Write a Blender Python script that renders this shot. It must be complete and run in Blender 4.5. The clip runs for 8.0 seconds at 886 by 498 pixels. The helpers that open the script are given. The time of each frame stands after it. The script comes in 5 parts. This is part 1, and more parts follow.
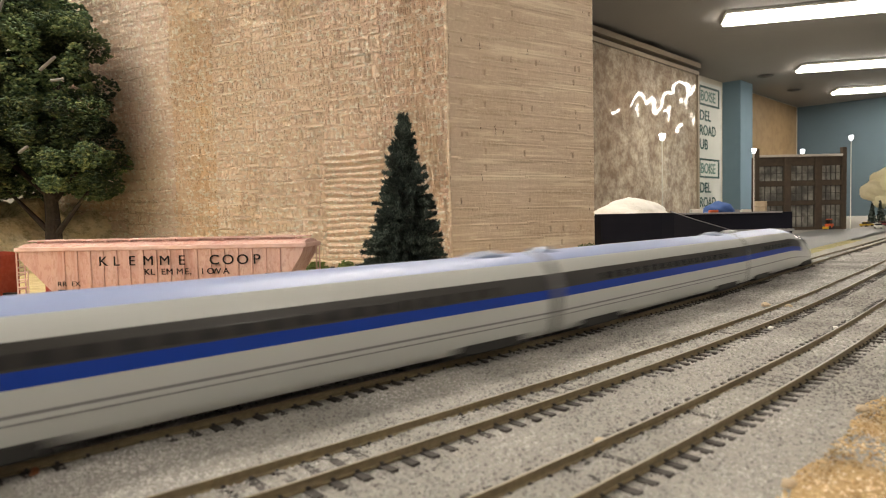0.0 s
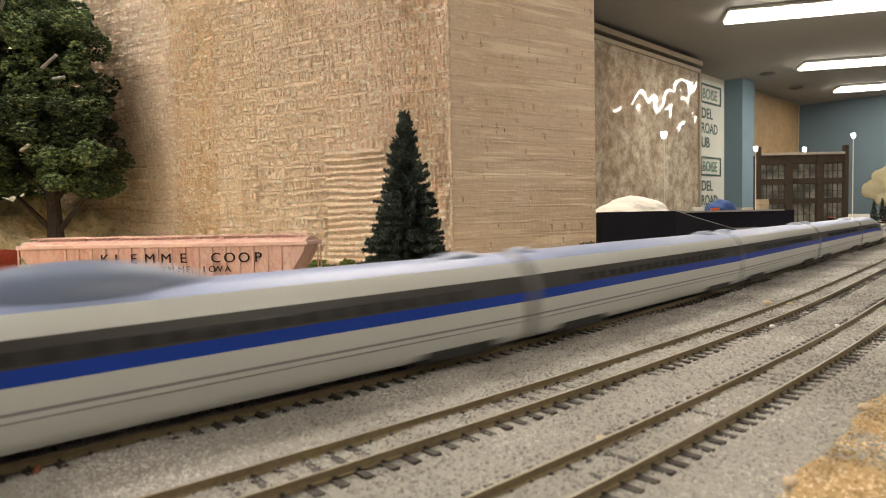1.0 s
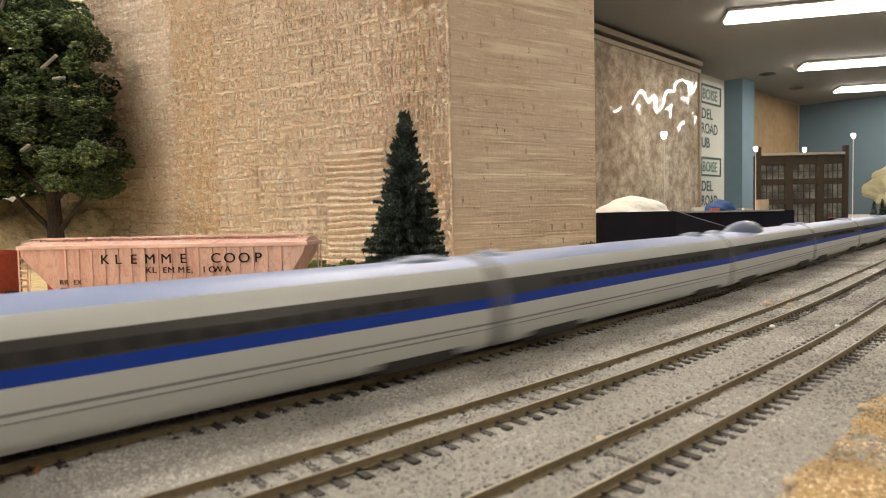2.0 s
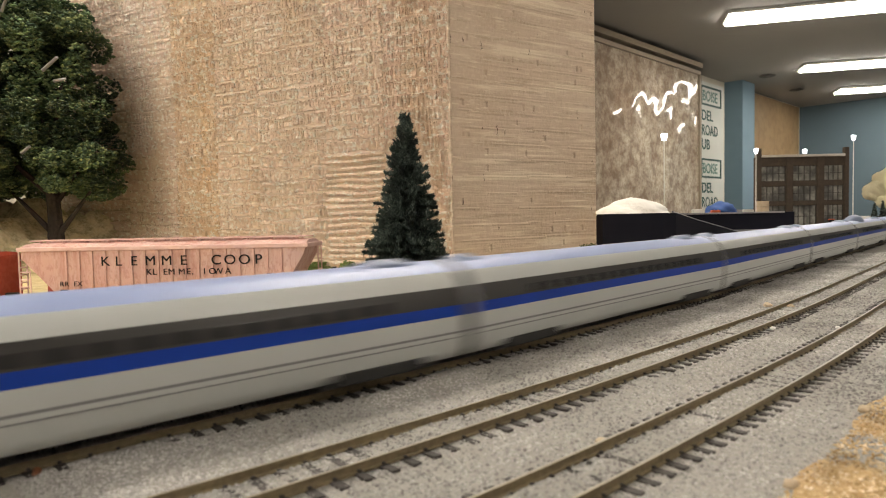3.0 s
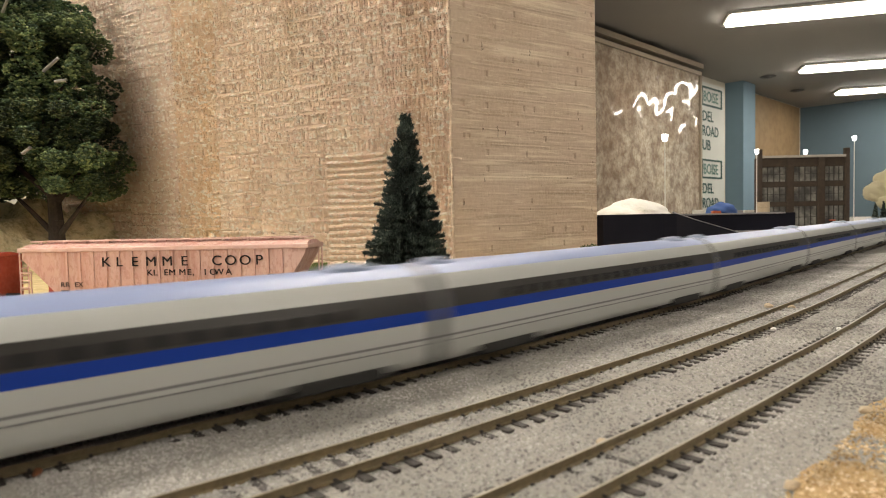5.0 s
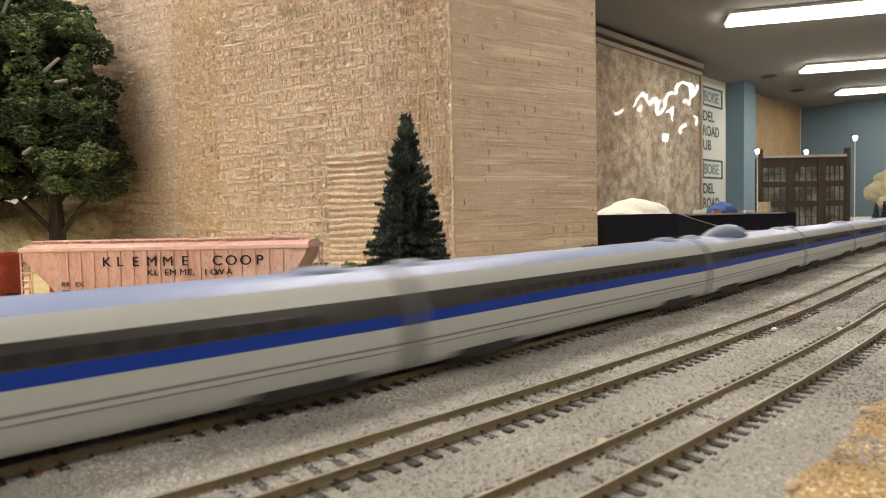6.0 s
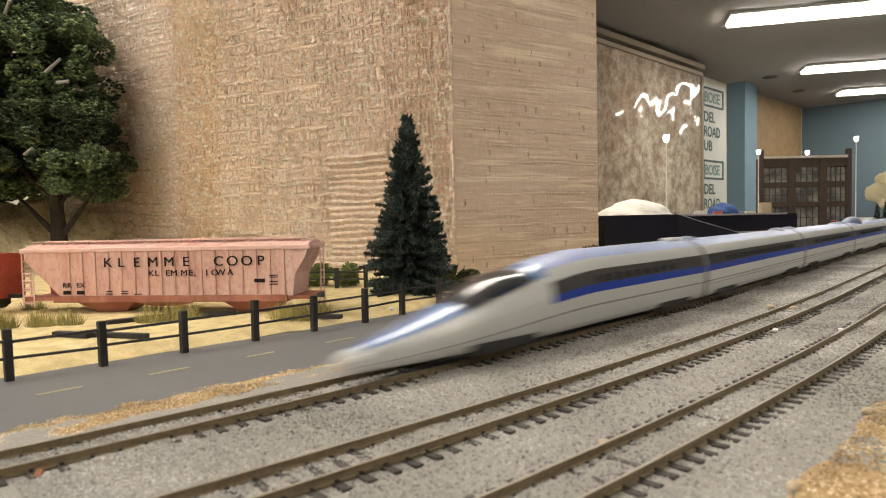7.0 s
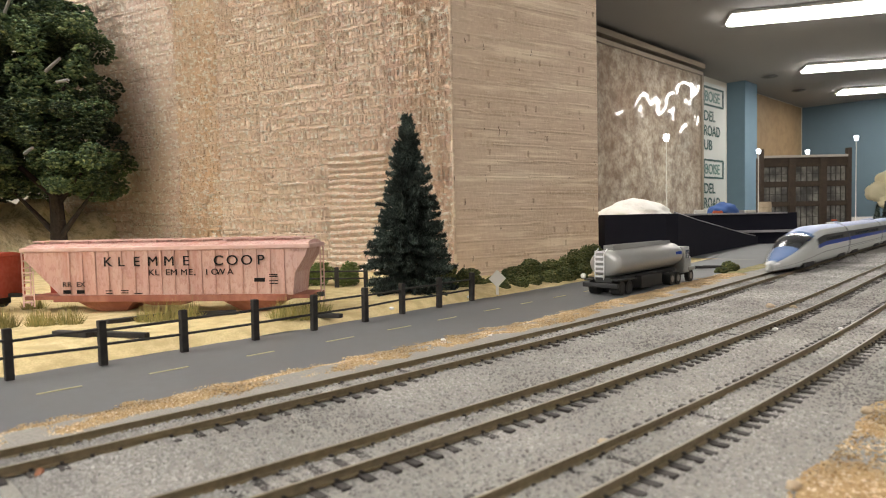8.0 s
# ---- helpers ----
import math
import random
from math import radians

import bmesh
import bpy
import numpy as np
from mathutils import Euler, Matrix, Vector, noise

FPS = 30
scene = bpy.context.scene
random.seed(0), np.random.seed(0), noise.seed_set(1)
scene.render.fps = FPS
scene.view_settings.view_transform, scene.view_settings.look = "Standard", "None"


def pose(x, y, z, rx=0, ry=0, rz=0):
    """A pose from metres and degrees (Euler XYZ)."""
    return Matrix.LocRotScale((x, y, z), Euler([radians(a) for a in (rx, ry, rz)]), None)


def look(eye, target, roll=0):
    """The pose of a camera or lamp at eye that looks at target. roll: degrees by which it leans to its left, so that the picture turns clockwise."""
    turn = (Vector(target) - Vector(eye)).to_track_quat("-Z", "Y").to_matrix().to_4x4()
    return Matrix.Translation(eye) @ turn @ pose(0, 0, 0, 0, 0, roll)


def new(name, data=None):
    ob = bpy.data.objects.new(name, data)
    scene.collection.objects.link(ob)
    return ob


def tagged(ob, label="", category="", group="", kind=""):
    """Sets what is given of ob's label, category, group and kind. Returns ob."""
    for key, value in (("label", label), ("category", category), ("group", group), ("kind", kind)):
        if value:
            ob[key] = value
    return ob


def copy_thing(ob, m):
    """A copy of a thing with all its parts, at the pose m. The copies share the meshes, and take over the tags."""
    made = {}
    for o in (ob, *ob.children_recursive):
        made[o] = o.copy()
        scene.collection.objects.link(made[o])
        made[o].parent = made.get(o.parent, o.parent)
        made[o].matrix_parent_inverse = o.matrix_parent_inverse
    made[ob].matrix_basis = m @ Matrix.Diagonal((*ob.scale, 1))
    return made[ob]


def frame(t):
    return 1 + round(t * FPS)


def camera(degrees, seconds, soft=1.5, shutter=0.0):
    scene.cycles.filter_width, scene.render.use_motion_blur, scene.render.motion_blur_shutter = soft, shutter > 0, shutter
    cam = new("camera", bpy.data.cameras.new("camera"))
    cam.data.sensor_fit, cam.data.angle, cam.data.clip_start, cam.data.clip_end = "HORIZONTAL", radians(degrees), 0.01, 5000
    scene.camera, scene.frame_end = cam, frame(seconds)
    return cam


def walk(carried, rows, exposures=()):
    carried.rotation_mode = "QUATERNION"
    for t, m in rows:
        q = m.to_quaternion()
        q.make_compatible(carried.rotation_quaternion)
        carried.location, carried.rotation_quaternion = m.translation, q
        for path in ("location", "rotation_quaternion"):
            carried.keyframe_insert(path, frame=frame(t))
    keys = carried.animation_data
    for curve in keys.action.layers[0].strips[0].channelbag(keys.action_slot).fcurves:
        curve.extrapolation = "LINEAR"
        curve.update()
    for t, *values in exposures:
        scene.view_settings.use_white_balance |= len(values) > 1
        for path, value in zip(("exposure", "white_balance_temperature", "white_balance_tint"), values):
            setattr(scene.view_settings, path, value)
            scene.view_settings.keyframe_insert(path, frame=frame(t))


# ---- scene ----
C45 = math.sqrt(0.5)
MM = 0.001


def W(s, n, z=0.0):
    """Layout millimetres (along the tracks, across them, above the rail tops) to world metres."""
    return Vector(((s - n) * C45 * MM, (s + n) * C45 * MM, z * MM))


def line_a(s):
    if s > 600:
        return 230.3 + 0.067 * (s - 600)
    if s < -50:
        return 230.7 - 0.0685 * (s + 50)
    return 227.5 - 0.058 * s + 0.0001045 * s * s


def line_b(s):
    if s > 600:
        return 150.2 + 0.055 * (s - 600)
    if s < -50:
        return 164.7 - 0.0996 * (s + 50)
    return 160.0 - 0.0877 * s + 0.000119 * s * s


def line_c(s):
    if s > 500:
        return 91.9 + 0.038 * (s - 500)
    if s < -50:
        return 108.3 - 0.098 * (s + 50)
    return 103.7 - 0.0857 * s + 0.000124 * s * s


def road_back(s):
    return 377 + max(0.0, s - 250) * 0.055


def road_front(s):
    return 275 + max(0.0, s - 350) * 0.075 + 4 * noise.noise((s * 0.03, 3.1, 0)) + 2.5 * noise.noise((s * 0.13, 1.1, 0))


# ---- camera ----
EYE = Vector((0, 0, 0.0678))
cam = camera(68.6, 8.0, 1.0, 0.8)
cam.data.dof.use_dof, cam.data.dof.focus_distance, cam.data.dof.aperture_fstop = True, 0.62, 25.0


def aim(dx, dy):
    yaw, pitch = -dx / 1150, -0.0489 + dy / 1150
    way = Vector((math.sin(yaw) * math.cos(pitch), math.cos(yaw) * math.cos(pitch), math.sin(pitch)))
    return look(EYE, EYE + way, -1.25)


SWAY = ((0, -6.5, -1.5), (0.5, -4, -3), (1.0, -4, -4.8), (1.5, -4, -4.8), (3.0, -3.5, -1.3), (3.5, -3, 0), (4.0, -3.3, -1.0),
        (4.5, -3, 0), (6.0, -1.5, 0), (6.5, -1.2, 0.3), (7.0, 0, 1.3), (7.5, 0, 0.4), (8.0, 0, 0))
walk(cam, [(t, aim(dx, dy)) for t, dx, dy in SWAY],
     [(0, 0.0, 7200, 10), (1.0, 0.0, 7450, 10), (1.7, 0.0, 7350, 10), (3.0, 0.0, 7100, 10), (4.5, 0.0, 7150, 10), (6.5, 0.0, 7150, 10), (7.0, 0.0, 7050, 10), (8.0, 0.0, 6500, 10)])

# ---- world and light ----
world = bpy.data.worlds.new("room_air")
scene.world = world
world.use_nodes = True
world.node_tree.nodes["Background"].inputs[0].default_value = (0.9, 0.95, 1, 1)
world.node_tree.nodes["Background"].inputs[1].default_value = 0.02
LAMP_POWER = 27.5


# ---- materials ----
def mat(name, color, rough=0.7, metal=0.0, spots=(), bump=0.0, bump_scale=200.0, spec=0.5, coat=0.0, bump_detail=5.0):
    """Principled material. spots: (scale, amount, colour) noise layers mixed over the base colour."""
    m = bpy.data.materials.new(name)
    m.use_nodes = True
    nt = m.node_tree
    b = nt.nodes["Principled BSDF"]
    b.inputs["Base Color"].default_value = (*color, 1)
    b.inputs["Roughness"].default_value = rough
    b.inputs["Metallic"].default_value = metal
    b.inputs["Specular IOR Level"].default_value = spec
    b.inputs["Coat Weight"].default_value = coat
    tc = nt.nodes.new("ShaderNodeTexCoord")
    last = None
    for scale, amount, col in spots:
        nz = nt.nodes.new("ShaderNodeTexNoise")
        nz.inputs["Scale"].default_value = scale
        nz.inputs["Detail"].default_value = 4
        nt.links.new(tc.outputs["Object"], nz.inputs["Vector"])
        mr = nt.nodes.new("ShaderNodeMapRange")
        mr.inputs[1].default_value, mr.inputs[2].default_value = 0.42, 0.62
        mr.inputs[3].default_value, mr.inputs[4].default_value = 0.0, amount
        nt.links.new(nz.outputs[0], mr.inputs[0])
        mx = nt.nodes.new("ShaderNodeMix")
        mx.data_type = "RGBA"
        mx.inputs["A"].default_value = (*color, 1)
        mx.inputs["B"].default_value = (*col, 1)
        nt.links.new(mr.outputs[0], mx.inputs["Factor"])
        if last is not None:
            nt.links.new(last, mx.inputs["A"])
        last = mx.outputs["Result"]
    if last is not None:
        nt.links.new(last, b.inputs["Base Color"])
    if bump:
        nz = nt.nodes.new("ShaderNodeTexNoise")
        nz.inputs["Scale"].default_value = bump_scale
        nz.inputs["Detail"].default_value = bump_detail
        nt.links.new(tc.outputs["Object"], nz.inputs["Vector"])
        bp = nt.nodes.new("ShaderNodeBump")
        bp.inputs["Strength"].default_value = bump
        bp.inputs["Distance"].default_value = 0.4 / bump_scale
        nt.links.new(nz.outputs[0], bp.inputs["Height"])
        nt.links.new(bp.outputs[0], b.inputs["Normal"])
    return m


def island_mat(name, colors, rough=0.9, spec=0.3, patch=30.0, depth=0.35):
    """Each loose piece takes its own shade from a ramp."""
    m = mat(name, colors[0], rough, spec=spec)
    nt = m.node_tree
    g = nt.nodes.new("ShaderNodeNewGeometry")
    r = nt.nodes.new("ShaderNodeValToRGB")
    while len(r.color_ramp.elements) < len(colors):
        r.color_ramp.elements.new(0.5)
    for i, (e, c) in enumerate(zip(r.color_ramp.elements, colors)):
        e.position = i / (len(colors) - 1)
        e.color = (*c, 1)
    nt.links.new(g.outputs["Random Per Island"], r.inputs[0])
    tc = nt.nodes.new("ShaderNodeTexCoord")
    nz = nt.nodes.new("ShaderNodeTexNoise")
    nz.inputs["Scale"].default_value = patch
    nt.links.new(tc.outputs["Object"], nz.inputs["Vector"])
    mr = nt.nodes.new("ShaderNodeMapRange")
    mr.inputs[1].default_value, mr.inputs[2].default_value, mr.inputs[3].default_value, mr.inputs[4].default_value = 0.35, 0.65, 1 - depth, 1 + depth
    nt.links.new(nz.outputs[0], mr.inputs[0])
    mx = nt.nodes.new("ShaderNodeVectorMath")
    mx.operation = "SCALE"
    nt.links.new(r.outputs[0], mx.inputs[0])
    nt.links.new(mr.outputs[0], mx.inputs["Scale"])
    nt.links.new(mx.outputs[0], nt.nodes["Principled BSDF"].inputs["Base Color"])
    return m


def glow(name, color, power):
    m = bpy.data.materials.new(name)
    m.use_nodes = True
    b = m.node_tree.nodes["Principled BSDF"]
    b.inputs["Base Color"].default_value = (0.9, 0.9, 0.9, 1)
    b.inputs["Emission Color"].default_value = (*color, 1)
    b.inputs["Emission Strength"].default_value = power
    return m


M_BALLAST = mat("grey_ballast", (0.31, 0.295, 0.27), 0.95, spots=((25, 0.5, (0.36, 0.34, 0.31)), (900, 0.8, (0.24, 0.23, 0.21))), bump=0.6, bump_scale=900)
M_PEBBLE = island_mat("ballast_grains", ((0.2, 0.192, 0.184), (0.295, 0.284, 0.272), (0.35, 0.338, 0.324), (0.44, 0.425, 0.41)), patch=14.0, depth=0.3)
M_OCHRE = mat("ochre_turf", (0.46, 0.33, 0.17), 0.95, spots=((70, 0.6, (0.52, 0.37, 0.2)), (700, 0.8, (0.28, 0.16, 0.06))), bump=0.9, bump_scale=700)
M_OCHRE_GRAIN = island_mat("ochre_grains", ((0.3, 0.2, 0.1), (0.46, 0.33, 0.18), (0.56, 0.43, 0.27), (0.68, 0.58, 0.44)))
M_ROAD = mat("grey_road_paint", (0.12, 0.125, 0.134), 0.62, spots=((9, 0.6, (0.15, 0.153, 0.158)), (35, 0.4, (0.13, 0.13, 0.132)), (160, 0.3, (0.12, 0.12, 0.12))), bump=0.15, bump_scale=1500)
M_DASH = mat("yellow_line_paint", (0.52, 0.47, 0.26), 0.7, spots=((500, 0.5, (0.4, 0.37, 0.22)),))
M_SAND = mat("yellow_sawdust", (0.68, 0.55, 0.29), 0.95, spots=((22, 0.5, (0.72, 0.6, 0.36)), (90, 0.6, (0.42, 0.31, 0.15)), (900, 0.5, (0.46, 0.35, 0.17))), bump=0.5, bump_scale=1000)
M_RAIL = mat("weathered_rail", (0.21, 0.165, 0.1), 0.55, 0.2, spots=((60, 0.5, (0.24, 0.19, 0.1)), (500, 0.4, (0.12, 0.09, 0.05))))
M_RAILTOP = mat("rail_head", (0.33, 0.3, 0.24), 0.4, 0.5, spots=((80, 0.5, (0.3, 0.26, 0.2)),))
M_TIE = mat("black_plastic_tie", (0.022, 0.018, 0.016), 0.7, spots=((600, 0.4, (0.06, 0.05, 0.045)), (120, 0.35, (0.1, 0.092, 0.085))))
M_WHITE = mat("train_white", (0.52, 0.54, 0.535), 0.3, spots=((8, 0.15, (0.49, 0.5, 0.48)),), coat=0.15)
M_ROOF = mat("train_roof_blue", (0.24, 0.3, 0.5), 0.4, spots=((30, 0.3, (0.28, 0.34, 0.54)),))
M_NOSEBLUE = mat("train_nose_blue", (0.15, 0.23, 0.42), 0.25, spots=((60, 0.2, (0.18, 0.26, 0.45)),), coat=0.4)
M_BAND = mat("train_window_band", (0.042, 0.04, 0.039), 0.42, spots=((25, 0.3, (0.055, 0.052, 0.05)),), spec=0.25)
M_GLASS = mat("train_window_glass", (0.015, 0.015, 0.018), 0.25)
M_BLUE = mat("train_blue_stripe", (0.008, 0.045, 0.33), 0.42, spec=0.2)
M_ROOFDARK = mat("shroud_blue_grey", (0.14, 0.18, 0.28), 0.4, spots=((60, 0.3, (0.18, 0.22, 0.32)),))
M_LINE = mat("train_grey_line", (0.2, 0.2, 0.21), 0.4)
M_UNDER = mat("underframe_black", (0.02, 0.02, 0.02), 0.6)
M_GANGWAY = mat("gangway_rubber", (0.2, 0.2, 0.205), 0.8)
M_WHEEL = mat("wheel_steel", (0.25, 0.24, 0.23), 0.4, 0.8)
M_HOPPER_LOW = mat("rust_red_paint", (0.3, 0.105, 0.07), 0.85, spots=((40, 0.6, (0.45, 0.2, 0.14)), (300, 0.4, (0.25, 0.09, 0.06))))
M_HOPPER_EDGE = mat("pale_pink_edge", (0.72, 0.5, 0.45), 0.75, spots=((100, 0.5, (0.62, 0.36, 0.3)),))
M_INK = mat("black_lettering", (0.012, 0.01, 0.01), 0.9, spec=0.2)
M_REDCAR = mat("boxcar_red", (0.4, 0.06, 0.035), 0.75, spots=((30, 0.5, (0.32, 0.05, 0.03)), (300, 0.3, (0.5, 0.12, 0.08))))
M_POST = mat("dark_stained_wood", (0.018, 0.016, 0.016), 0.8, spots=((300, 0.5, (0.04, 0.035, 0.03)),), bump=0.4, bump_scale=900)
M_BARK = mat("tree_bark", (0.028, 0.02, 0.016), 0.9, spots=((200, 0.6, (0.055, 0.038, 0.03)),), bump=0.8, bump_scale=400)
M_TWIG = mat("grey_armature", (0.2, 0.195, 0.19), 0.6)
M_LEAF = island_mat("foam_foliage", ((0.03, 0.05, 0.03), (0.05, 0.08, 0.042), (0.08, 0.115, 0.05), (0.14, 0.165, 0.075)), patch=13.0, depth=0.7)
M_NEEDLE = island_mat("spruce_needles", ((0.014, 0.022, 0.019), (0.028, 0.042, 0.036), (0.055, 0.075, 0.064), (0.14, 0.17, 0.15)), patch=70.0, depth=0.6)
M_BUSH = island_mat("bush_foliage", ((0.035, 0.045, 0.015), (0.06, 0.075, 0.025), (0.095, 0.105, 0.035), (0.15, 0.14, 0.055)))
M_LIME = island_mat("light_green_foliage", ((0.07, 0.1, 0.025), (0.12, 0.16, 0.04), (0.19, 0.22, 0.07)))
M_GRASS = island_mat("dry_grass", ((0.2, 0.18, 0.05), (0.34, 0.29, 0.1), (0.46, 0.38, 0.16), (0.16, 0.19, 0.06)))
M_TANK = mat("tank_silver_grey", (0.36, 0.36, 0.35), 0.32, 0.3, spots=((40, 0.3, (0.3, 0.3, 0.29)),))
M_CHROME = mat("bright_metal", (0.85, 0.85, 0.86), 0.35, 0.15)
M_TYRE = mat("black_tyre", (0.02, 0.02, 0.02), 0.8)
M_SIGNBACK = mat("sign_white", (0.7, 0.68, 0.62), 0.6)
M_BLACKWALL = mat("black_fascia", (0.007, 0.007, 0.014), 0.85, spots=((15, 0.4, (0.011, 0.01, 0.018)),), spec=0.25)
M_GREYEDGE = mat("grey_edge", (0.28, 0.27, 0.28), 0.6)
M_PLASTER = mat("white_plaster", (0.74, 0.72, 0.68), 0.9, spots=((20, 0.4, (0.78, 0.76, 0.72)),), bump=0.5, bump_scale=60)
M_CEIL = mat("ceiling_paint", (0.3, 0.285, 0.265), 0.85, spots=((1.2, 0.4, (0.27, 0.255, 0.235)),))
M_BLUEWALL = mat("blue_wall_paint", (0.15, 0.24, 0.31), 0.8, spots=((1.5, 0.5, (0.125, 0.205, 0.265)), (9, 0.25, (0.17, 0.26, 0.33))))
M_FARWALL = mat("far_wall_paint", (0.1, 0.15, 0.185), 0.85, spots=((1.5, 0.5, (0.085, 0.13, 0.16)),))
M_ROOMWALL = mat("cream_wall_paint", (0.6, 0.56, 0.48), 0.85)
M_MAP = mat("brown_relief_map", (0.6, 0.52, 0.41), 0.09, spots=((1.7, 0.85, (0.36, 0.28, 0.21)), (6, 0.6, (0.3, 0.22, 0.165)), (1.3, 0.6, (0.66, 0.6, 0.5)), (13, 0.55, (0.15, 0.1, 0.075)), (45, 0.4, (0.2, 0.12, 0.08))), bump=0.34, bump_scale=4.2, spec=0.5, bump_detail=0.5)
M_MAPFRAME = mat("map_frame_brown", (0.33, 0.27, 0.2), 0.5)
M_PLY = mat("plywood", (0.29, 0.19, 0.095), 0.6, spots=((3, 0.6, (0.34, 0.235, 0.125)), (11, 0.5, (0.21, 0.13, 0.06))))
M_SIGNWHITE = mat("sign_board_white", (0.6, 0.62, 0.59), 0.6, spots=((6, 0.4, (0.54, 0.57, 0.54)),))
M_SIGNGREEN = mat("sign_dark_green", (0.02, 0.075, 0.07), 0.6)
M_BRICKDARK = mat("dark_brown_brick", (0.05, 0.034, 0.022), 0.8, spots=((60, 0.5, (0.075, 0.05, 0.032)), (500, 0.4, (0.03, 0.02, 0.013))), bump=0.3, bump_scale=400)
M_CORNICE = mat("pale_cornice", (0.42, 0.38, 0.33), 0.7)
# Pale blotches paint glare and a bright interior into the panes.
M_PANE = mat("glare_window_pane", (0.1, 0.1, 0.095), 0.12, spots=((16, 0.8, (0.36, 0.35, 0.31)), (60, 0.4, (0.06, 0.055, 0.05))))
M_MUNTIN = mat("window_bar_dark", (0.03, 0.025, 0.022), 0.7)
M_CREAMTREE = mat("cream_foam", (0.75, 0.68, 0.47), 0.9, spots=((12, 0.4, (0.66, 0.58, 0.38)),), bump=0.7, bump_scale=50)
M_NAVY = mat("blue_cloth", (0.025, 0.07, 0.22), 0.8)
M_ORANGE = mat("orange_red_paint", (0.6, 0.1, 0.03), 0.6)
M_YELLOW = mat("yellow_paint", (0.65, 0.42, 0.04), 0.6)
M_FLOOR = mat("floor_tile", (0.3, 0.28, 0.25), 0.5, spots=((2, 0.4, (0.26, 0.24, 0.22)),))
M_DIFFUSER = glow("lamp_diffuser", (1.0, 0.96, 0.9), LAMP_POWER)
M_MODELLAMP = glow("model_lamp_glow", (0.85, 0.92, 1.0), 6.0)
M_FIXTURE = mat("lamp_housing_white", (0.75, 0.75, 0.73), 0.5)


# ---- mesh helpers ----
def finish(bm, name, material, smooth=False):
    me = bpy.data.meshes.new(name)
    bm.to_mesh(me)
    bm.free()
    for m in material if isinstance(material, (list, tuple)) else (material,):
        me.materials.append(m)
    if smooth:
        me.polygons.foreach_set("use_smooth", [True] * len(me.polygons))
    return me


def part(name, bm, material, parent=None, label="", m=None, smooth=False):
    """Links a bmesh as one mesh object under a thing or under a part."""
    ob = new(name, finish(bm, name, material, smooth))
    if parent is not None:
        ob.parent = parent
    if m is not None:
        ob.matrix_basis = m
    if label:
        tagged(ob, label)
    return ob


def thing(name, m, label, category, group="", kind=""):
    ob = new(name)
    ob.empty_display_size = 0.01
    ob.matrix_basis = m
    return tagged(ob, label, category, group, kind)


def mesh_of(name, verts, faces, material, smooth=False, mats=None):
    me = bpy.data.meshes.new(name)
    me.from_pydata(verts, [], faces)
    for m in material if isinstance(material, (list, tuple)) else (material,):
        me.materials.append(m)
    if mats is not None:
        me.polygons.foreach_set("material_index", mats)
    if smooth:
        me.polygons.foreach_set("use_smooth", [True] * len(me.polygons))
    me.update()
    return me


def box(bm, x0, x1, y0, y1, z0, z1, bevel=0.0, m=None):
    """A box in millimetres."""
    r = bmesh.ops.create_cube(bm, size=1)
    vs = r["verts"]
    for v in vs:
        v.co = Vector(((x0 + (v.co.x + 0.5) * (x1 - x0)) * MM, (y0 + (v.co.y + 0.5) * (y1 - y0)) * MM, (z0 + (v.co.z + 0.5) * (z1 - z0)) * MM))
    if bevel:
        es = list({e for v in vs for e in v.link_edges})
        r = bmesh.ops.bevel(bm, geom=es, offset=bevel * MM, segments=2, affect="EDGES", profile=0.6)
        vs = list({v for f in r["faces"] for v in f.verts} | {v for v in vs if v.is_valid})
    if m is not None:
        bmesh.ops.transform(bm, matrix=m, verts=[v for v in vs if v.is_valid])
    return bm


def rod(bm, a, b, r0, r1=None, seg=10):
    """A round bar from a to b, millimetres."""
    a, b = Vector(a) * MM, Vector(b) * MM
    r1 = r0 if r1 is None else r1
    m = Matrix.Translation((a + b) / 2) @ (b - a).to_track_quat("Z", "Y").to_matrix().to_4x4()
    bmesh.ops.create_cone(bm, cap_ends=True, segments=seg, radius1=r0 * MM, radius2=r1 * MM, depth=(b - a).length, matrix=m)
    return bm


def loft(bm, rings, close=True, caps=True, mats=None):
    """Joins rings of points (millimetres) into a skin; mats gives a material per ring segment."""
    rows = [[bm.verts.new(Vector(p) * MM) for p in ring] for ring in rings]
    k = len(rows[0])
    for a, b in zip(rows, rows[1:]):
        for i in range(k if close else k - 1):
            j = (i + 1) % k
            f = bm.faces.new((a[i], a[j], b[j], b[i]))
            if mats is not None:
                f.material_index = mats[i]
    if caps and close:
        bm.faces.new(rows[0][::-1])
        bm.faces.new(rows[-1])
    bmesh.ops.recalc_face_normals(bm, faces=bm.faces)
    return bm


def ribbon(name, s0, s1, step, n_of, material, z_of, cross=10, kind="structure", label="", category="", depth=0):
    """A sheet along the tracks between two lines across."""
    verts, faces = [], []
    rows = int((s1 - s0) / step) + 1
    for i in range(rows):
        s = s0 + i * step
        a, b = n_of(s)
        for j in range(cross + 1):
            n = a + (b - a) * j / cross
            verts.append(W(s, n, z_of(s, n)))
    k = cross + 1
    for i in range(rows - 1):
        for j in range(cross):
            faces.append((i * k + j, (i + 1) * k + j, (i + 1) * k + j + 1, i * k + j + 1))
    ob = new(name, mesh_of(name, verts, faces, material, True))
    return tagged(ob, label, category, "", kind)


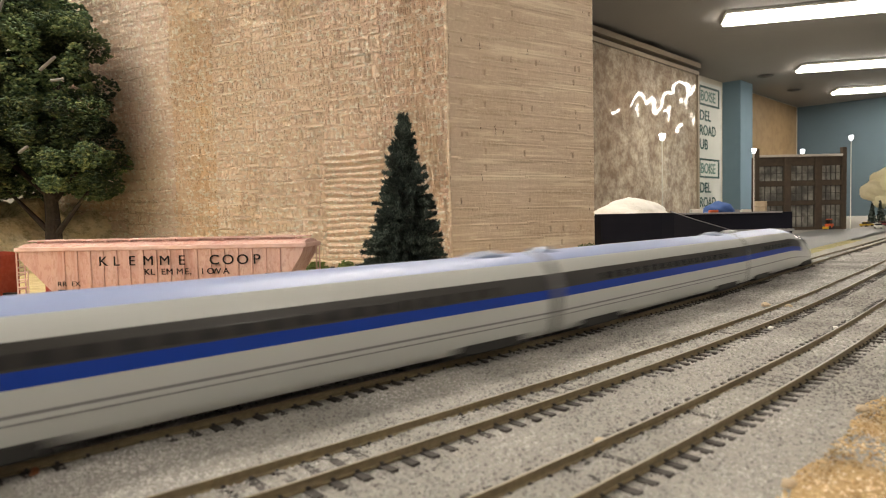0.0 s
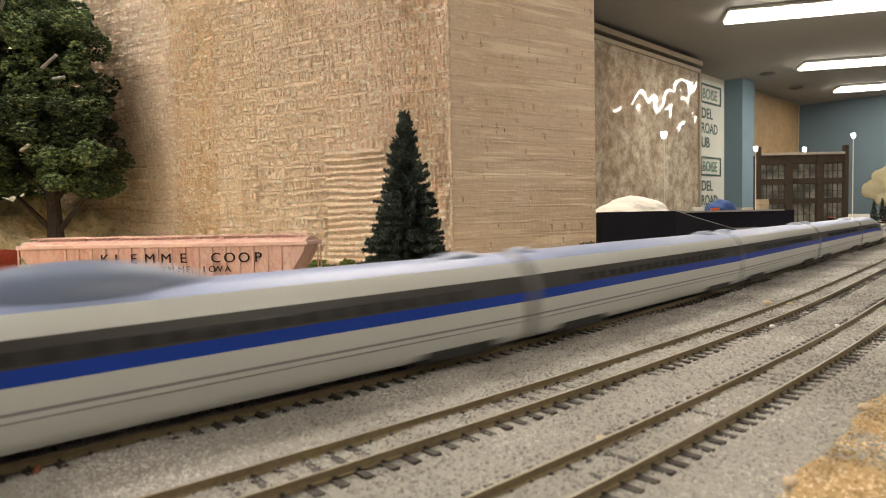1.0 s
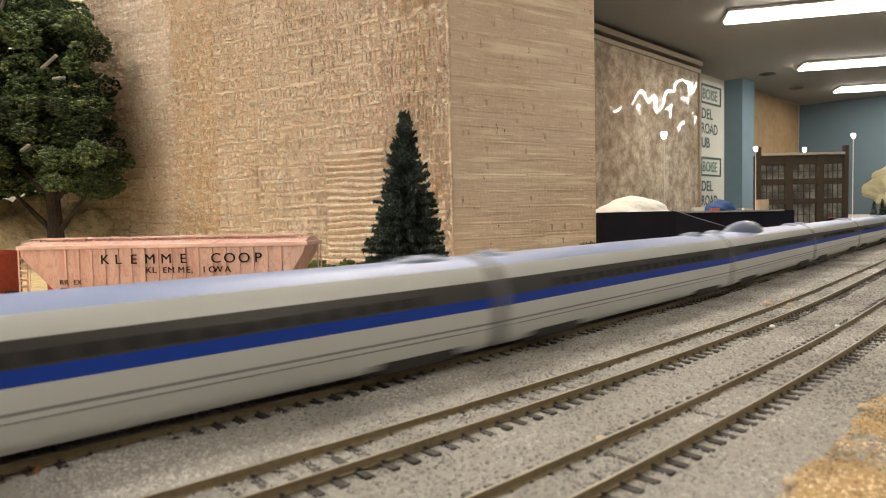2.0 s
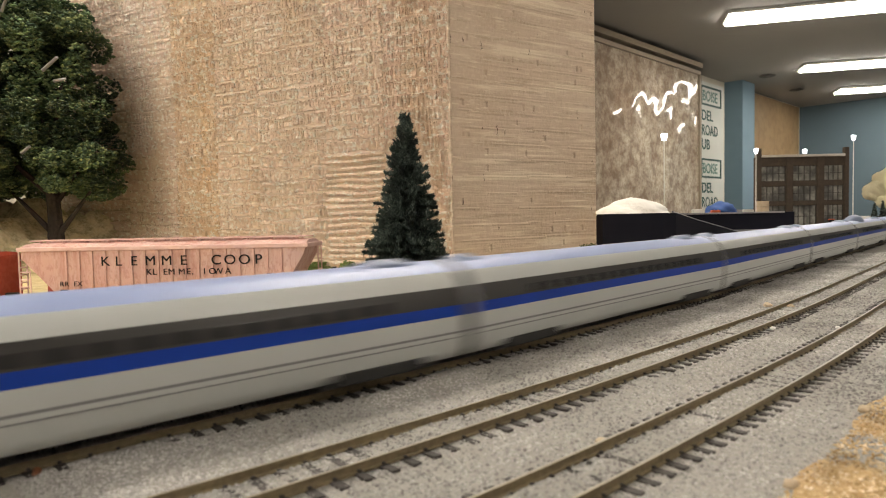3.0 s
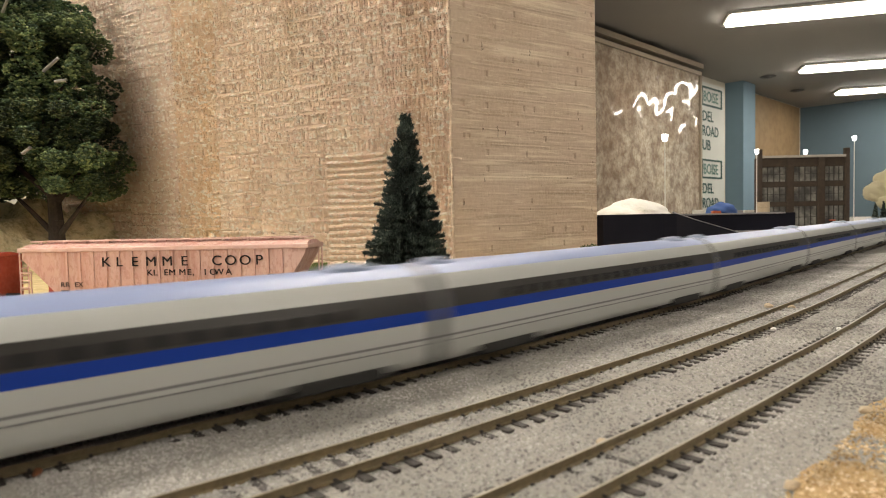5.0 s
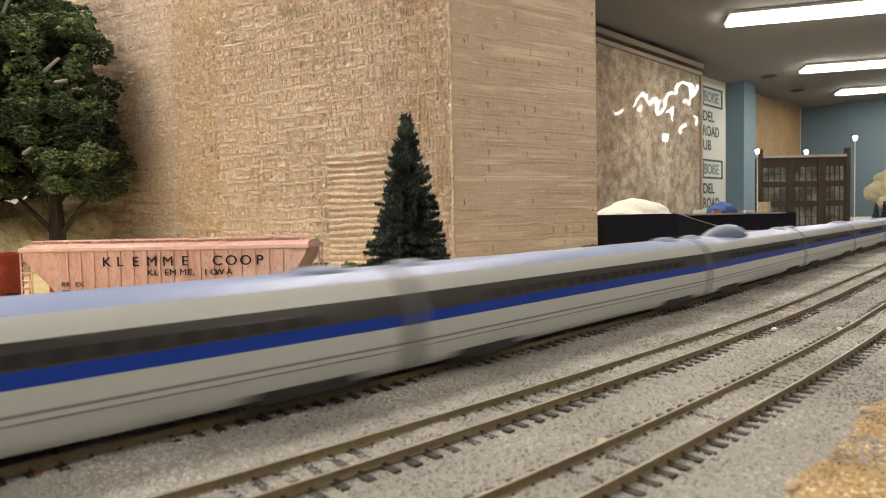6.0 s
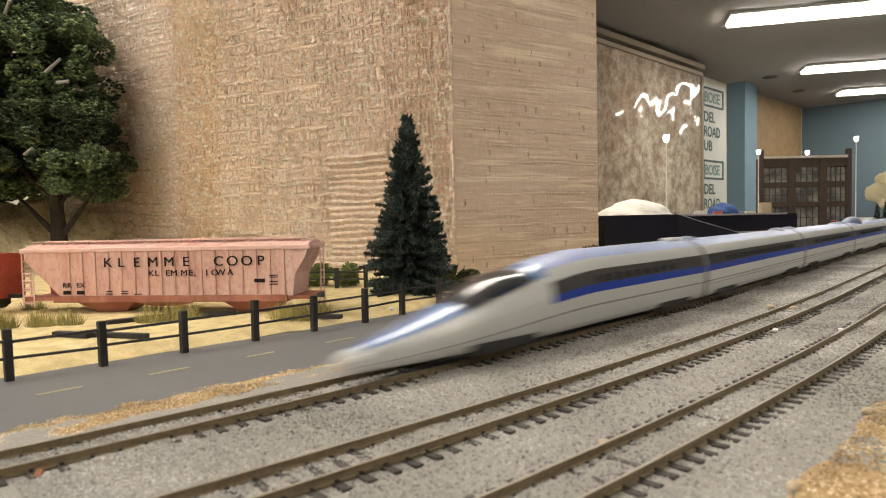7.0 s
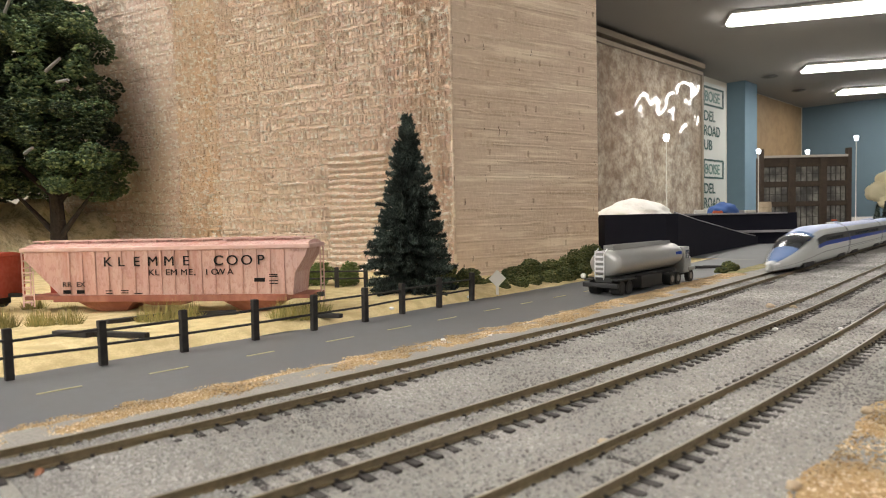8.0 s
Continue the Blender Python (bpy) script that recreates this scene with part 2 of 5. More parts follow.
def grains(name, places, size, material, label, category, kind="stuff", squash=0.7):
    """Small uneven eight-sided grains at (position in metres, scale)."""
    rng = np.random.default_rng(len(places))
    base = np.array(((1, 0, 0), (-1, 0, 0), (0, 1, 0), (0, -1, 0), (0, 0, 1), (0, 0, -1)), float)
    tri = np.array(((0, 2, 4), (2, 1, 4), (1, 3, 4), (3, 0, 4), (2, 0, 5), (1, 2, 5), (3, 1, 5), (0, 3, 5)))
    pos = np.array([p for p, _ in places])
    sc = np.array([q for _, q in places]) * size * MM
    k = len(pos)
    v = base[None] * (0.65 + 0.7 * rng.random((k, 6, 1)))
    ang = rng.random(k) * 6.283
    c, s = np.cos(ang)[:, None], np.sin(ang)[:, None]
    v = np.stack((v[..., 0] * c - v[..., 1] * s, v[..., 0] * s + v[..., 1] * c, v[..., 2] * squash), -1)
    v = v * sc[:, None, None] + pos[:, None]
    f = tri[None] + (np.arange(k) * 6)[:, None, None]
    me = mesh_of(name, v.reshape(-1, 3).tolist(), f.reshape(-1, 3).tolist(), material)
    return tagged(new(name, me), label, category, "", kind)


# ---- the layout's ground ----
def smooth_step(a, b, v):
    v = min(1.0, max(0.0, (v - a) / (b - a)))
    return v * v * (3 - 2 * v)


def sand_z(s, n):
    d = n - road_back(s)
    return -5.4 + (4.4 * smooth_step(-3, 1, d) + 2.4 * smooth_step(1, 20, d)) * smooth_step(640, 480, s) + 1.6 * noise.noise((s * 0.02, n * 0.02, 0))


def ballast_z(s, n):
    gap = min(abs(n - f(s)) for f in (line_a, line_b, line_c))
    between = smooth_step(8.5, 6.5, gap)
    heaped = smooth_step(10.3, 12.5, gap) * (0.1 + 1.3 * noise.noise((s * 0.022, n * 0.05, 11)) + 0.5 * noise.noise((s * 0.09, n * 0.09, 13)))
    return -3.6 + 1.0 * between + max(0.0, heaped) + 0.6 * noise.noise((s * 0.03, n * 0.03, 2)) + 0.35 * noise.noise((s * 0.15, n * 0.15, 7))


table = box(bmesh.new(), -5300, 6800, -700, 2250, -160, -12)
bmesh.ops.rotate(table, cent=(0, 0, 0), matrix=Matrix.Rotation(radians(45), 3, "Z"), verts=table.verts)
tagged(part("layout_table", table, M_PLY), "long plywood benchwork under the model railway layout", "benchwork", "", "structure")
ribbon("ground", -5300, 6800, 100, lambda s: (-700, 2250), M_BALLAST, lambda s, n: -9.5, 20, label="grey scenic base of the model railway layout", category="ground")
ribbon("ballast_bed", -400, 1700, 6, lambda s: (-40, 262 + max(0, s - 500) * 0.07), M_BALLAST, ballast_z, 60,
       label="grey crushed-stone ballast under the model tracks", category="ballast")
ribbon("sand_ground", -700, 1100, 12, lambda s: (road_back(s) - 6, 1500), M_SAND, sand_z, 90,
       label="yellow sawdust ground behind the model road", category="sand")


def hill_z(s, n):
    return -8 + 108 * smooth_step(1010, 1190, n + 0.35 * max(0, 260 - s)) * smooth_step(520, 380, s) * (0.85 + 0.5 * noise.noise((s * 0.014, n * 0.014, 5))) + 12 * noise.noise((s * 0.05, n * 0.05, 2)) + 6 * noise.noise((s * 0.2, n * 0.2, 3))


M_HILL = mat("straw_hillside", (0.68, 0.56, 0.34), 0.95, spots=((20, 0.7, (0.68, 0.56, 0.36)), (60, 0.6, (0.22, 0.18, 0.08)), (300, 0.6, (0.76, 0.66, 0.44))), bump=1.0, bump_scale=60)
ribbon("hillside", -500, 470, 6, lambda s: (840, 1500), M_HILL, hill_z, 100, label="rough straw-covered hillside behind the big tree", category="hillside")


def verge_z(s, n):
    a, b = road_front(s), line_a(s) + 17
    u = (n - b) / max(5, a - b)
    return -5.5 + 2.2 * math.sin(math.pi * min(1, max(0, u))) + 1.0 * noise.noise((s * 0.08, n * 0.08, 4))


ribbon("verge", -400, 760, 4, lambda s: (line_a(s) + 15, road_front(s) + 5), M_OCHRE, verge_z, 14, label="orange-brown turf strip between road and track", category="verge")
M_FARTURF = mat("olive_far_turf", (0.3, 0.27, 0.12), 0.95, spots=((25, 0.8, (0.42, 0.33, 0.17)), (120, 0.7, (0.16, 0.16, 0.06))), bump=0.9, bump_scale=150)
ribbon("verge", 760, 1700, 8, lambda s: (line_a(s) + 15, line_a(s) + 75), M_FARTURF, lambda s, n: -5.2 + 0.8 * noise.noise((s * 0.05, n * 0.05, 4)), 12,
       label="ochre turf strip beside the far track", category="verge")
ribbon("road", -500, 1000, 10, lambda s: (road_front(s) - 2, road_back(s) + 1), M_ROAD, lambda s, n: -4.6 + 0.0004 * (n - 325) ** 2 * -0.5, 12,
       label="grey painted model road with yellow centre dashes", category="road")
ribbon("road", 1000, 2600, 20, lambda s: (300 + 0.075 * (s - 650), 430 + 0.12 * (s - 700)), M_ROAD, lambda s, n: -4.6, 8,
       label="grey painted far stretch of the model road", category="road")
for k in range(-5, 12):
    s0 = 69 + 49.9 * k + random.uniform(-2, 2)
    mid = 320 + max(0, s0 - 230) * 0.05
    ln = random.uniform(15, 21)
    bm = box(bmesh.new(), 0, ln, -0.65, 0.65, -0.6, 0.3, 0.15)
    tagged(part("lane_dash", bm, M_DASH, m=Matrix.Translation(W(s0, mid, -4.6)) @ Matrix.Rotation(radians(46.5), 4, "Z")), "yellow painted centre dash on the road", "road marking", "centre dashes", "structure")
tagged(ribbon("turf", -60, 330, 5, lambda s: (-60, 53 + 7 * noise.noise((s * 0.05, 0, 9)) + 3 * noise.noise((s * 0.2, 0, 9))), M_OCHRE,
              lambda s, n: -3.2 + 1.2 * noise.noise((s * 0.06, n * 0.06, 1)), 20), "ochre-brown turf patch at the layout edge", "turf")


# ---- tracks ----
RAIL_PROFILE = [(-1.0, -3.1), (-1.0, -2.7), (-0.35, -2.3), (-0.3, -1.0), (-0.5, -0.75), (-0.5, -0.12), (-0.35, 0.0), (0.35, 0.0), (0.5, -0.12), (0.5, -0.75), (0.3, -1.0), (0.35, -2.3), (1.0, -2.7), (1.0, -3.1)]


def tie_mesh():
    bm = box(bmesh.new(), -1.5, 1.5, -15.5, 15.5, -5.2, -2.7, 0.25)
    for y in (-9.6, -7.0, 7.0, 9.6):
        box(bm, -0.5, 0.5, y - 0.5, y + 0.5, -2.8, -2.0)
    return finish(bm, "sleeper", M_TIE)


TIE = tie_mesh()


def track(line, label, s0=-500, s1=1700, ends=()):
    t = thing("model_track", Matrix(), label, "railway track", "model tracks", "structure")
    for side in (-8.7, 8.7):
        rings = []
        for i in range(int((s1 - s0) / 20) + 1):
            s = s0 + i * 20
            n = line(s)
            sl = (line(s + 1) - line(s - 1)) / 2
            k = math.hypot(1, sl)
            rings.append([Vector(W(s - sl / k * (side + y), n + (side + y) / k, z)) / MM for y, z in RAIL_PROFILE])
        bm = loft(bmesh.new(), rings, mats=[1 if i in (5, 6, 7) else 0 for i in range(len(RAIL_PROFILE))])
        part("rail", bm, [M_RAIL, M_RAILTOP], t)
    s, count, rest = -120.0, 0, bmesh.new()
    rng = random.Random(5)
    while s < s1:
        sl = line(s + 1) - line(s)
        m = Matrix.Translation(W(s, line(s), rng.uniform(-0.25, 0.1))) @ Matrix.Rotation(radians(45) + math.atan(sl) + rng.uniform(-0.03, 0.03), 4, "Z")
        if s < 1250:
            o = new("sleeper", TIE)
            o.parent = t
            o.matrix_basis = m
        else:
            k = len(rest.verts)
            rest.from_mesh(TIE)
            rest.verts.ensure_lookup_table()
            bmesh.ops.transform(rest, matrix=m, verts=rest.verts[k:])
        s += 7.9
    tagged(part("far_sleepers", rest, M_TIE, t), kind="stuff")
    verts, faces = [], []
    for e0, e1 in ends:
        s = e0
        while s < e1:
            sl, b = line(s + 1) - line(s), len(verts)
            for z in (-5.2, -2.7):
                for ds, dn in ((-1.5, -15.5), (1.5, -15.5), (1.5, 15.5), (-1.5, 15.5)):
                    verts.append(W(s + ds - sl * dn, line(s) + dn, z))
            faces += [(b + 4, b + 5, b + 6, b + 7), (b, b + 1, b + 5, b + 4), (b + 1, b + 2, b + 6, b + 5), (b + 2, b + 3, b + 7, b + 6), (b + 3, b, b + 4, b + 7)]
            s += 7.9
    if verts:
        o = tagged(new("end_sleepers", mesh_of("end_sleepers", verts, faces, M_TIE)), kind="stuff")
        o.parent = t
    return t


track(line_a, "weathered model railway track carrying the white train", -5200, 6300, ((-5200, -121), (1701, 6300)))
for e0, e1 in ((-5300, -395), (1695, 6700)):
    ribbon("ballast_bed", e0, e1, 35, lambda s: (line_a(s) - 40, line_a(s) + 40), M_BALLAST, lambda s, n: -3.4 - 6.5 * smooth_step(22, 39, abs(n - line_a(s))), 16,
           label="grey ballast shoulder under the main track's end", category="ballast")
track(line_b, "brown-railed empty model track in grey ballast")
track(line_c, "brown-railed curving empty model track nearest the turf")

# ---- the big textured pier ----
PIER = Vector((13, 754, 0))
LEFT_DIR, RIGHT_DIR = Vector((-0.865, 0.5, 0)), Vector((0.84, 0.54, 0))


def face_material(name, base, spots, reliefs, tints=()):
    """Carved plaster: long stains and fine flecks in the colour, combed grain and course lines in the relief."""
    m = mat(name, base, 0.9, spec=0.25)
    nt = m.node_tree
    b = nt.nodes["Principled BSDF"]
    tc = nt.nodes.new("ShaderNodeTexCoord")

    def layer(scale, rough=0.6, detail=5):
        mp = nt.nodes.new("ShaderNodeMapping")
        mp.inputs["Scale"].default_value = scale
        nz = nt.nodes.new("ShaderNodeTexNoise")
        nz.inputs["Scale"].default_value = 1.0
        nz.inputs["Detail"].default_value = detail
        nz.inputs["Roughness"].default_value = rough
        nt.links.new(tc.outputs["Object"], mp.inputs["Vector"])
        nt.links.new(mp.outputs[0], nz.inputs["Vector"])
        return nz.outputs[0]

    last = None
    if tints:
        sep, ramp = nt.nodes.new("ShaderNodeSeparateXYZ"), nt.nodes.new("ShaderNodeValToRGB")
        scaled = nt.nodes.new("ShaderNodeMath")
        scaled.operation = "DIVIDE"
        scaled.inputs[1].default_value = 0.8
        nt.links.new(tc.outputs["Object"], sep.inputs[0])
        nt.links.new(sep.outputs[0], scaled.inputs[0])
        nt.links.new(scaled.outputs[0], ramp.inputs[0])
        ramp.color_ramp.interpolation = "CONSTANT"
        while len(ramp.color_ramp.elements) < len(tints):
            ramp.color_ramp.elements.new(0.99)
        for i, (e, c) in enumerate(zip(ramp.color_ramp.elements, tints)):
            e.position, e.color = (0 if i == 0 else PANELS[i - 1][0] / 800), (*c, 1)
        last = ramp.outputs[0]
    for scale, amount, col, lo, hi in spots:
        mr = nt.nodes.new("ShaderNodeMapRange")
        mr.inputs[1].default_value, mr.inputs[2].default_value, mr.inputs[4].default_value = lo, hi, amount
        nt.links.new(layer(scale), mr.inputs[0])
        mx = nt.nodes.new("ShaderNodeMix")
        mx.data_type = "RGBA"
        mx.inputs["A"].default_value, mx.inputs["B"].default_value = (*base, 1), (*col, 1)
        nt.links.new(mr.outputs[0], mx.inputs["Factor"])
        if last is not None:
            nt.links.new(last, mx.inputs["A"])
        last = mx.outputs["Result"]
    nt.links.new(last, b.inputs["Base Color"])
    prev = None
    for scale, dist in reliefs:
        bp = nt.nodes.new("ShaderNodeBump")
        bp.inputs["Strength"].default_value = 0.9
        bp.inputs["Distance"].default_value = dist
        nt.links.new(layer(scale), bp.inputs["Height"])
        if prev is not None:
            nt.links.new(prev, bp.inputs["Normal"])
        prev = bp.outputs[0]
    nt.links.new(prev, b.inputs["Normal"])
    return m


PANELS = ((207, 1.0, 7.8, 1.0), (324, 0.4, 7.8, 0.7), (414, 1.35, 6.4, 0.7), (494, 1.0, 7.5, 1.0), (615, 1.1, 6.9, 0.9), (709, 1.0, 7.3, 0.8), (801, 1.25, 5.8, 0.6))
TINTS = ((0.8, 0.63, 0.52), (0.85, 0.68, 0.57), (0.85, 0.61, 0.37), (0.87, 0.68, 0.52), (0.89, 0.72, 0.58), (0.87, 0.68, 0.54), (0.83, 0.62, 0.5))
M_STONE = face_material("combed_tan_stone", (0.8, 0.63, 0.48), (
    ((5, 5, 1.2), 0.45, (0.82, 0.64, 0.54), 0.4, 0.6), ((11, 11, 2.5), 0.35, (0.76, 0.55, 0.33), 0.5, 0.64), ((60, 60, 25), 0.5, (0.86, 0.73, 0.58), 0.45, 0.6),
    # Random dark and pale flecks stand in for the relief's shade and highlights.
    ((200, 200, 45), 0.4, (0.42, 0.26, 0.16), 0.56, 0.62), ((120, 120, 200), 0.85, (0.97, 0.92, 0.83), 0.52, 0.6), ((14, 14, 130), 0.15, (0.5, 0.34, 0.22), 0.58, 0.66)),
    (((330, 330, 50), 0.009), ((20, 20, 120), 0.004), ((600, 600, 300), 0.0015)), TINTS)
M_STONE_SIDE = face_material("smooth_tan_stone", (0.7, 0.55, 0.43), (
    ((6, 6, 3), 0.7, (0.58, 0.44, 0.32), 0.42, 0.6), ((4, 4, 75), 0.8, (0.86, 0.74, 0.59), 0.54, 0.6), ((7, 7, 130), 0.6, (0.5, 0.37, 0.26), 0.54, 0.62),
    ((120, 120, 32), 0.95, (0.12, 0.07, 0.05), 0.665, 0.685), ((45, 45, 300), 0.6, (0.88, 0.77, 0.62), 0.56, 0.66), ((300, 300, 200), 0.4, (0.76, 0.62, 0.48), 0.45, 0.6)),
    (((5, 5, 110), 0.003), ((130, 130, 40), 0.001), ((700, 700, 500), 0.0004)))


def chance(a, b):
    return (math.sin(a * 12.9898 + b * 78.233) * 43758.5453) % 1.0


def combed_depth(u, z, seed):
    """Carved courses whose fine teeth hang unevenly, panel by panel."""
    i = next(k for k, q in enumerate(PANELS) if u < q[0])
    _, comb, period, course = PANELS[i]
    v = (z + i * 5.3 + 2.6 * noise.noise((u * 0.012, z * 0.01, seed))) / 17.5
    k = math.floor(v)
    v -= k
    if i == 5 and z < 152:
        r = 0.5 + 0.5 * math.sin(z * 0.78 + 2.2 * noise.noise((u * 0.02, z * 0.04, 8)))
        return 5.2 * r ** 0.7 - 3 + 1.2 * noise.noise((u * 0.1, z * 0.3, 2)) + (2.5 if z > 138 else 0)
    keep = noise.noise((u * 0.02, k * 2.3, seed + 4))
    d = -2.4 * course * (v < 0.2 + 0.12 * keep) + 2.6 * course * (v > 0.8 + 0.1 * keep) * (keep > -0.4)
    q = u / period + 0.7 * noise.noise((u * 0.05, k * 3.1, seed))
    tooth = math.floor(q)
    ridge = math.sin(math.pi * (q - tooth))
    hang = 0.35 + 0.65 * chance(tooth + i * 31, k)
    if v > 1 - hang or chance(tooth, k + 7) > 0.9:
        d += comb * (5.6 * ridge - 2.0) * (0.5 + 0.75 * chance(k + 3, tooth)) * (0.75 + 0.6 * noise.noise((u * 0.015, z * 0.02, seed + 6)))
    if min(abs(u - p[0]) for p in PANELS) < 1.2:
        d -= 2.4
    return d + 1.0 * noise.noise((u * 0.09, z * 0.22, seed + 3))


def smooth_depth(u, z, seed):
    """Flat courses with thin raised joints and small chips."""
    v = (z + 3.0 * noise.noise((u * 0.008, z * 0.01, seed))) / 19.0
    k = math.floor(v)
    v -= k
    d = 0.75 * (v < 0.1) * (noise.noise((u * 0.015, k * 2.9, seed)) > -0.25) - 0.35 * (0.1 <= v < 0.2)
    d += 0.35 * noise.noise((u * 0.05, z * 0.3, seed + 2))
    if chance(math.floor(u / 3.4), k * 1.7) > 0.972 and 0.35 < v < 0.7:
        d -= 1.8
    return d


def pier_face(name, length, z0, z1, step, seed, depth, material):
    nx, nz = int(length / step), int((z1 - z0) / (step * 1.2))
    verts, faces = [], []
    for j in range(nz + 1):
        z = z0 + (z1 - z0) * j / nz
        for i in range(nx + 1):
            u = length * i / nx
            verts.append((u * MM, 0 if i in (0, nx) else -depth(u, z, seed) * MM, z * MM))
    for j in range(nz):
        for i in range(nx):
            a = j * (nx + 1) + i
            faces.append((a, a + 1, a + nx + 2, a + nx + 1))
    return mesh_of(name, verts, faces, material)


pier = thing("stone_pier", Matrix(), "tall tan stone-textured pier behind the layout", "pier", "", "structure")
far_end = PIER + LEFT_DIR * 800
o = new("combed_face", pier_face("combed_face", 800, -10, 480, 1.15, 1, combed_depth, M_STONE))
o.parent = pier
o.matrix_basis = Matrix.Translation(far_end * MM) @ Matrix.Rotation(math.atan2(-LEFT_DIR.y, -LEFT_DIR.x), 4, "Z")
o = new("smooth_face", pier_face("smooth_face", 236, -10, 480, 1.5, 20, smooth_depth, M_STONE_SIDE))
o.parent = pier
o.matrix_basis = Matrix.Translation(PIER * MM) @ Matrix.Rotation(math.atan2(RIGHT_DIR.y, RIGHT_DIR.x), 4, "Z")
core = bmesh.new()
foot = [PIER, PIER + RIGHT_DIR * 236, PIER + RIGHT_DIR * 236 + LEFT_DIR * 800, PIER + LEFT_DIR * 800]
centre = sum(foot, Vector()) / 4
foot = [p + (centre - p).normalized() * 7 for p in foot]
loft(core, [[(p.x, p.y, -12) for p in foot], [(p.x, p.y, 479) for p in foot]])
part("core", core, M_STONE_SIDE, pier)
strip = bmesh.new()
rod(strip, PIER + Vector((0.5, 1, -10)), PIER + Vector((0.5, 1, 480)), 2.2, 2.2, 8)
part("corner_bead", strip, M_STONE_SIDE, pier)

# ---- room ----
CEIL = 1368.0


def slab(name, s0, s1, n0, n1, z0, z1, material, label, category, bevel=0, kind="structure"):
    bm = box(bmesh.new(), s0, s1, n0, n1, z0, z1, bevel)
    bmesh.ops.rotate(bm, cent=(0, 0, 0), matrix=Matrix.Rotation(radians(45), 3, "Z"), verts=bm.verts)
    return tagged(part(name, bm, material), label, category, "", kind)


slab("floor", -6200, 9400, -5200, 2900, -1200, -1150, M_FLOOR, "worn grey-brown tiled room floor", "floor")
slab("ceiling", -6200, 9400, -5200, 2900, CEIL, CEIL + 60, M_CEIL, "off-white painted room ceiling", "ceiling")
slab("wall_map_side", -6200, 9400, 2660, 2760, -1150, CEIL, M_ROOMWALL, "cream painted long room wall", "wall")
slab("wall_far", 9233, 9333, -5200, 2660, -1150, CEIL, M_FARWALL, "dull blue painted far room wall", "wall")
slab("wall_back", -6200, -6100, -5200, 2660, -1150, CEIL, M_ROOMWALL, "cream painted room wall behind the camera", "wall")
slab("wall_aisle_side", -6100, 9233, -5200, -5100, -1150, CEIL, M_ROOMWALL, "cream painted aisle-side room wall", "wall")
slab("wall_column", 6800, 7130, 2480, 2660, -1150, CEIL, M_BLUEWALL, "light blue painted wall column", "column")
slab("plywood_panel", 7400, 9100, 2630, 2657, 90, CEIL - 20, M_PLY, "varnished plywood panel on the wall", "wall panel")

# relief map on the wall
wall_map = thing("wall_map", Matrix(), "large glossy brown relief map on the wall", "map")
M_SIGNPALE = mat("sign_mid_green", (0.1, 0.2, 0.18), 0.6)


def wslab(name, s0, s1, n0, n1, z0, z1, material, parent, label="", bevel=0):
    bm = box(bmesh.new(), s0, s1, n0, n1, z0, z1, bevel)
    bmesh.ops.rotate(bm, cent=(0, 0, 0), matrix=Matrix.Rotation(radians(45), 3, "Z"), verts=bm.verts)
    return part(name, bm, material, parent, label)


wslab("sheet", 2200, 5560, 2395, 2420, -20, 1230, M_MAP, wall_map)
wslab("backing", 2190, 5575, 2420, 2655, -30, 1270, M_MAPFRAME, wall_map)
wslab("frame_top", 2190, 5580, 2380, 2419, 1231, 1262, M_MAPFRAME, wall_map)
wslab("frame_side", 5561, 5590, 2380, 2419, -30, 1230, M_MAPFRAME, wall_map)
wslab("cornice", 2190, 5600, 2372, 2655, 1290, 1330, M_MAPFRAME, wall_map)


def text_part(words, size, s, n, z, material, parent, heading=45.0, name="lettering", stretch=1.0):
    cu = bpy.data.curves.new(name, "FONT")
    cu.body, cu.size, cu.extrude, cu.offset = words, size * MM, 0.0006, 0.016 * size * MM
    cu.materials.append(material)
    ob = new(name, cu)
    ob.parent = parent
    ob.matrix_basis = Matrix.Translation(W(s, n, z)) @ Matrix.Rotation(radians(heading), 4, "Z") @ Matrix.Rotation(radians(90), 4, "X") @ Matrix.Diagonal((stretch, 1, 1, 1))
    return ob


sign = thing("club_sign", Matrix(), "white club sign board with dark green capitals", "sign")
wslab("board", 5600, 6215, 2440, 2655, 60, 1215, M_SIGNWHITE, sign, bevel=4)
for top in (1178, 535):
    for a, b, c, d in ((5715, 6150, top - 16, top), (5715, 6150, top - 172, top - 156), (6134, 6150, top - 156, top - 16), (5715, 5731, top - 156, top - 16)):
        wslab("border", a, b, 2433, 2441, c, d, M_SIGNGREEN, sign)
    text_part("BOISE", 128, 5742, 2436, top - 130, M_SIGNPALE, sign, stretch=0.98)
    text_part("DEL", 128, 5720, 2436, top - 304, M_SIGNGREEN, sign, stretch=1.1)
    text_part("ROAD", 128, 5720, 2436, top - 434, M_SIGNGREEN, sign, stretch=0.98)
    if top > 900:
        text_part("UB", 128, 5720, 2436, top - 560, M_SIGNGREEN, sign, stretch=1.1)


# ceiling lamps
def lamp_pose(s, n):
    """The fixture's end towards the map wall stays by the row's line; the fixture lies askew to the room."""
    a = radians(74.5)
    tip = W(s, n + 610, CEIL)
    return Matrix.Translation(tip - 0.61 * Vector((-math.sin(a), math.cos(a), 0))) @ Matrix.Rotation(a, 4, "Z")


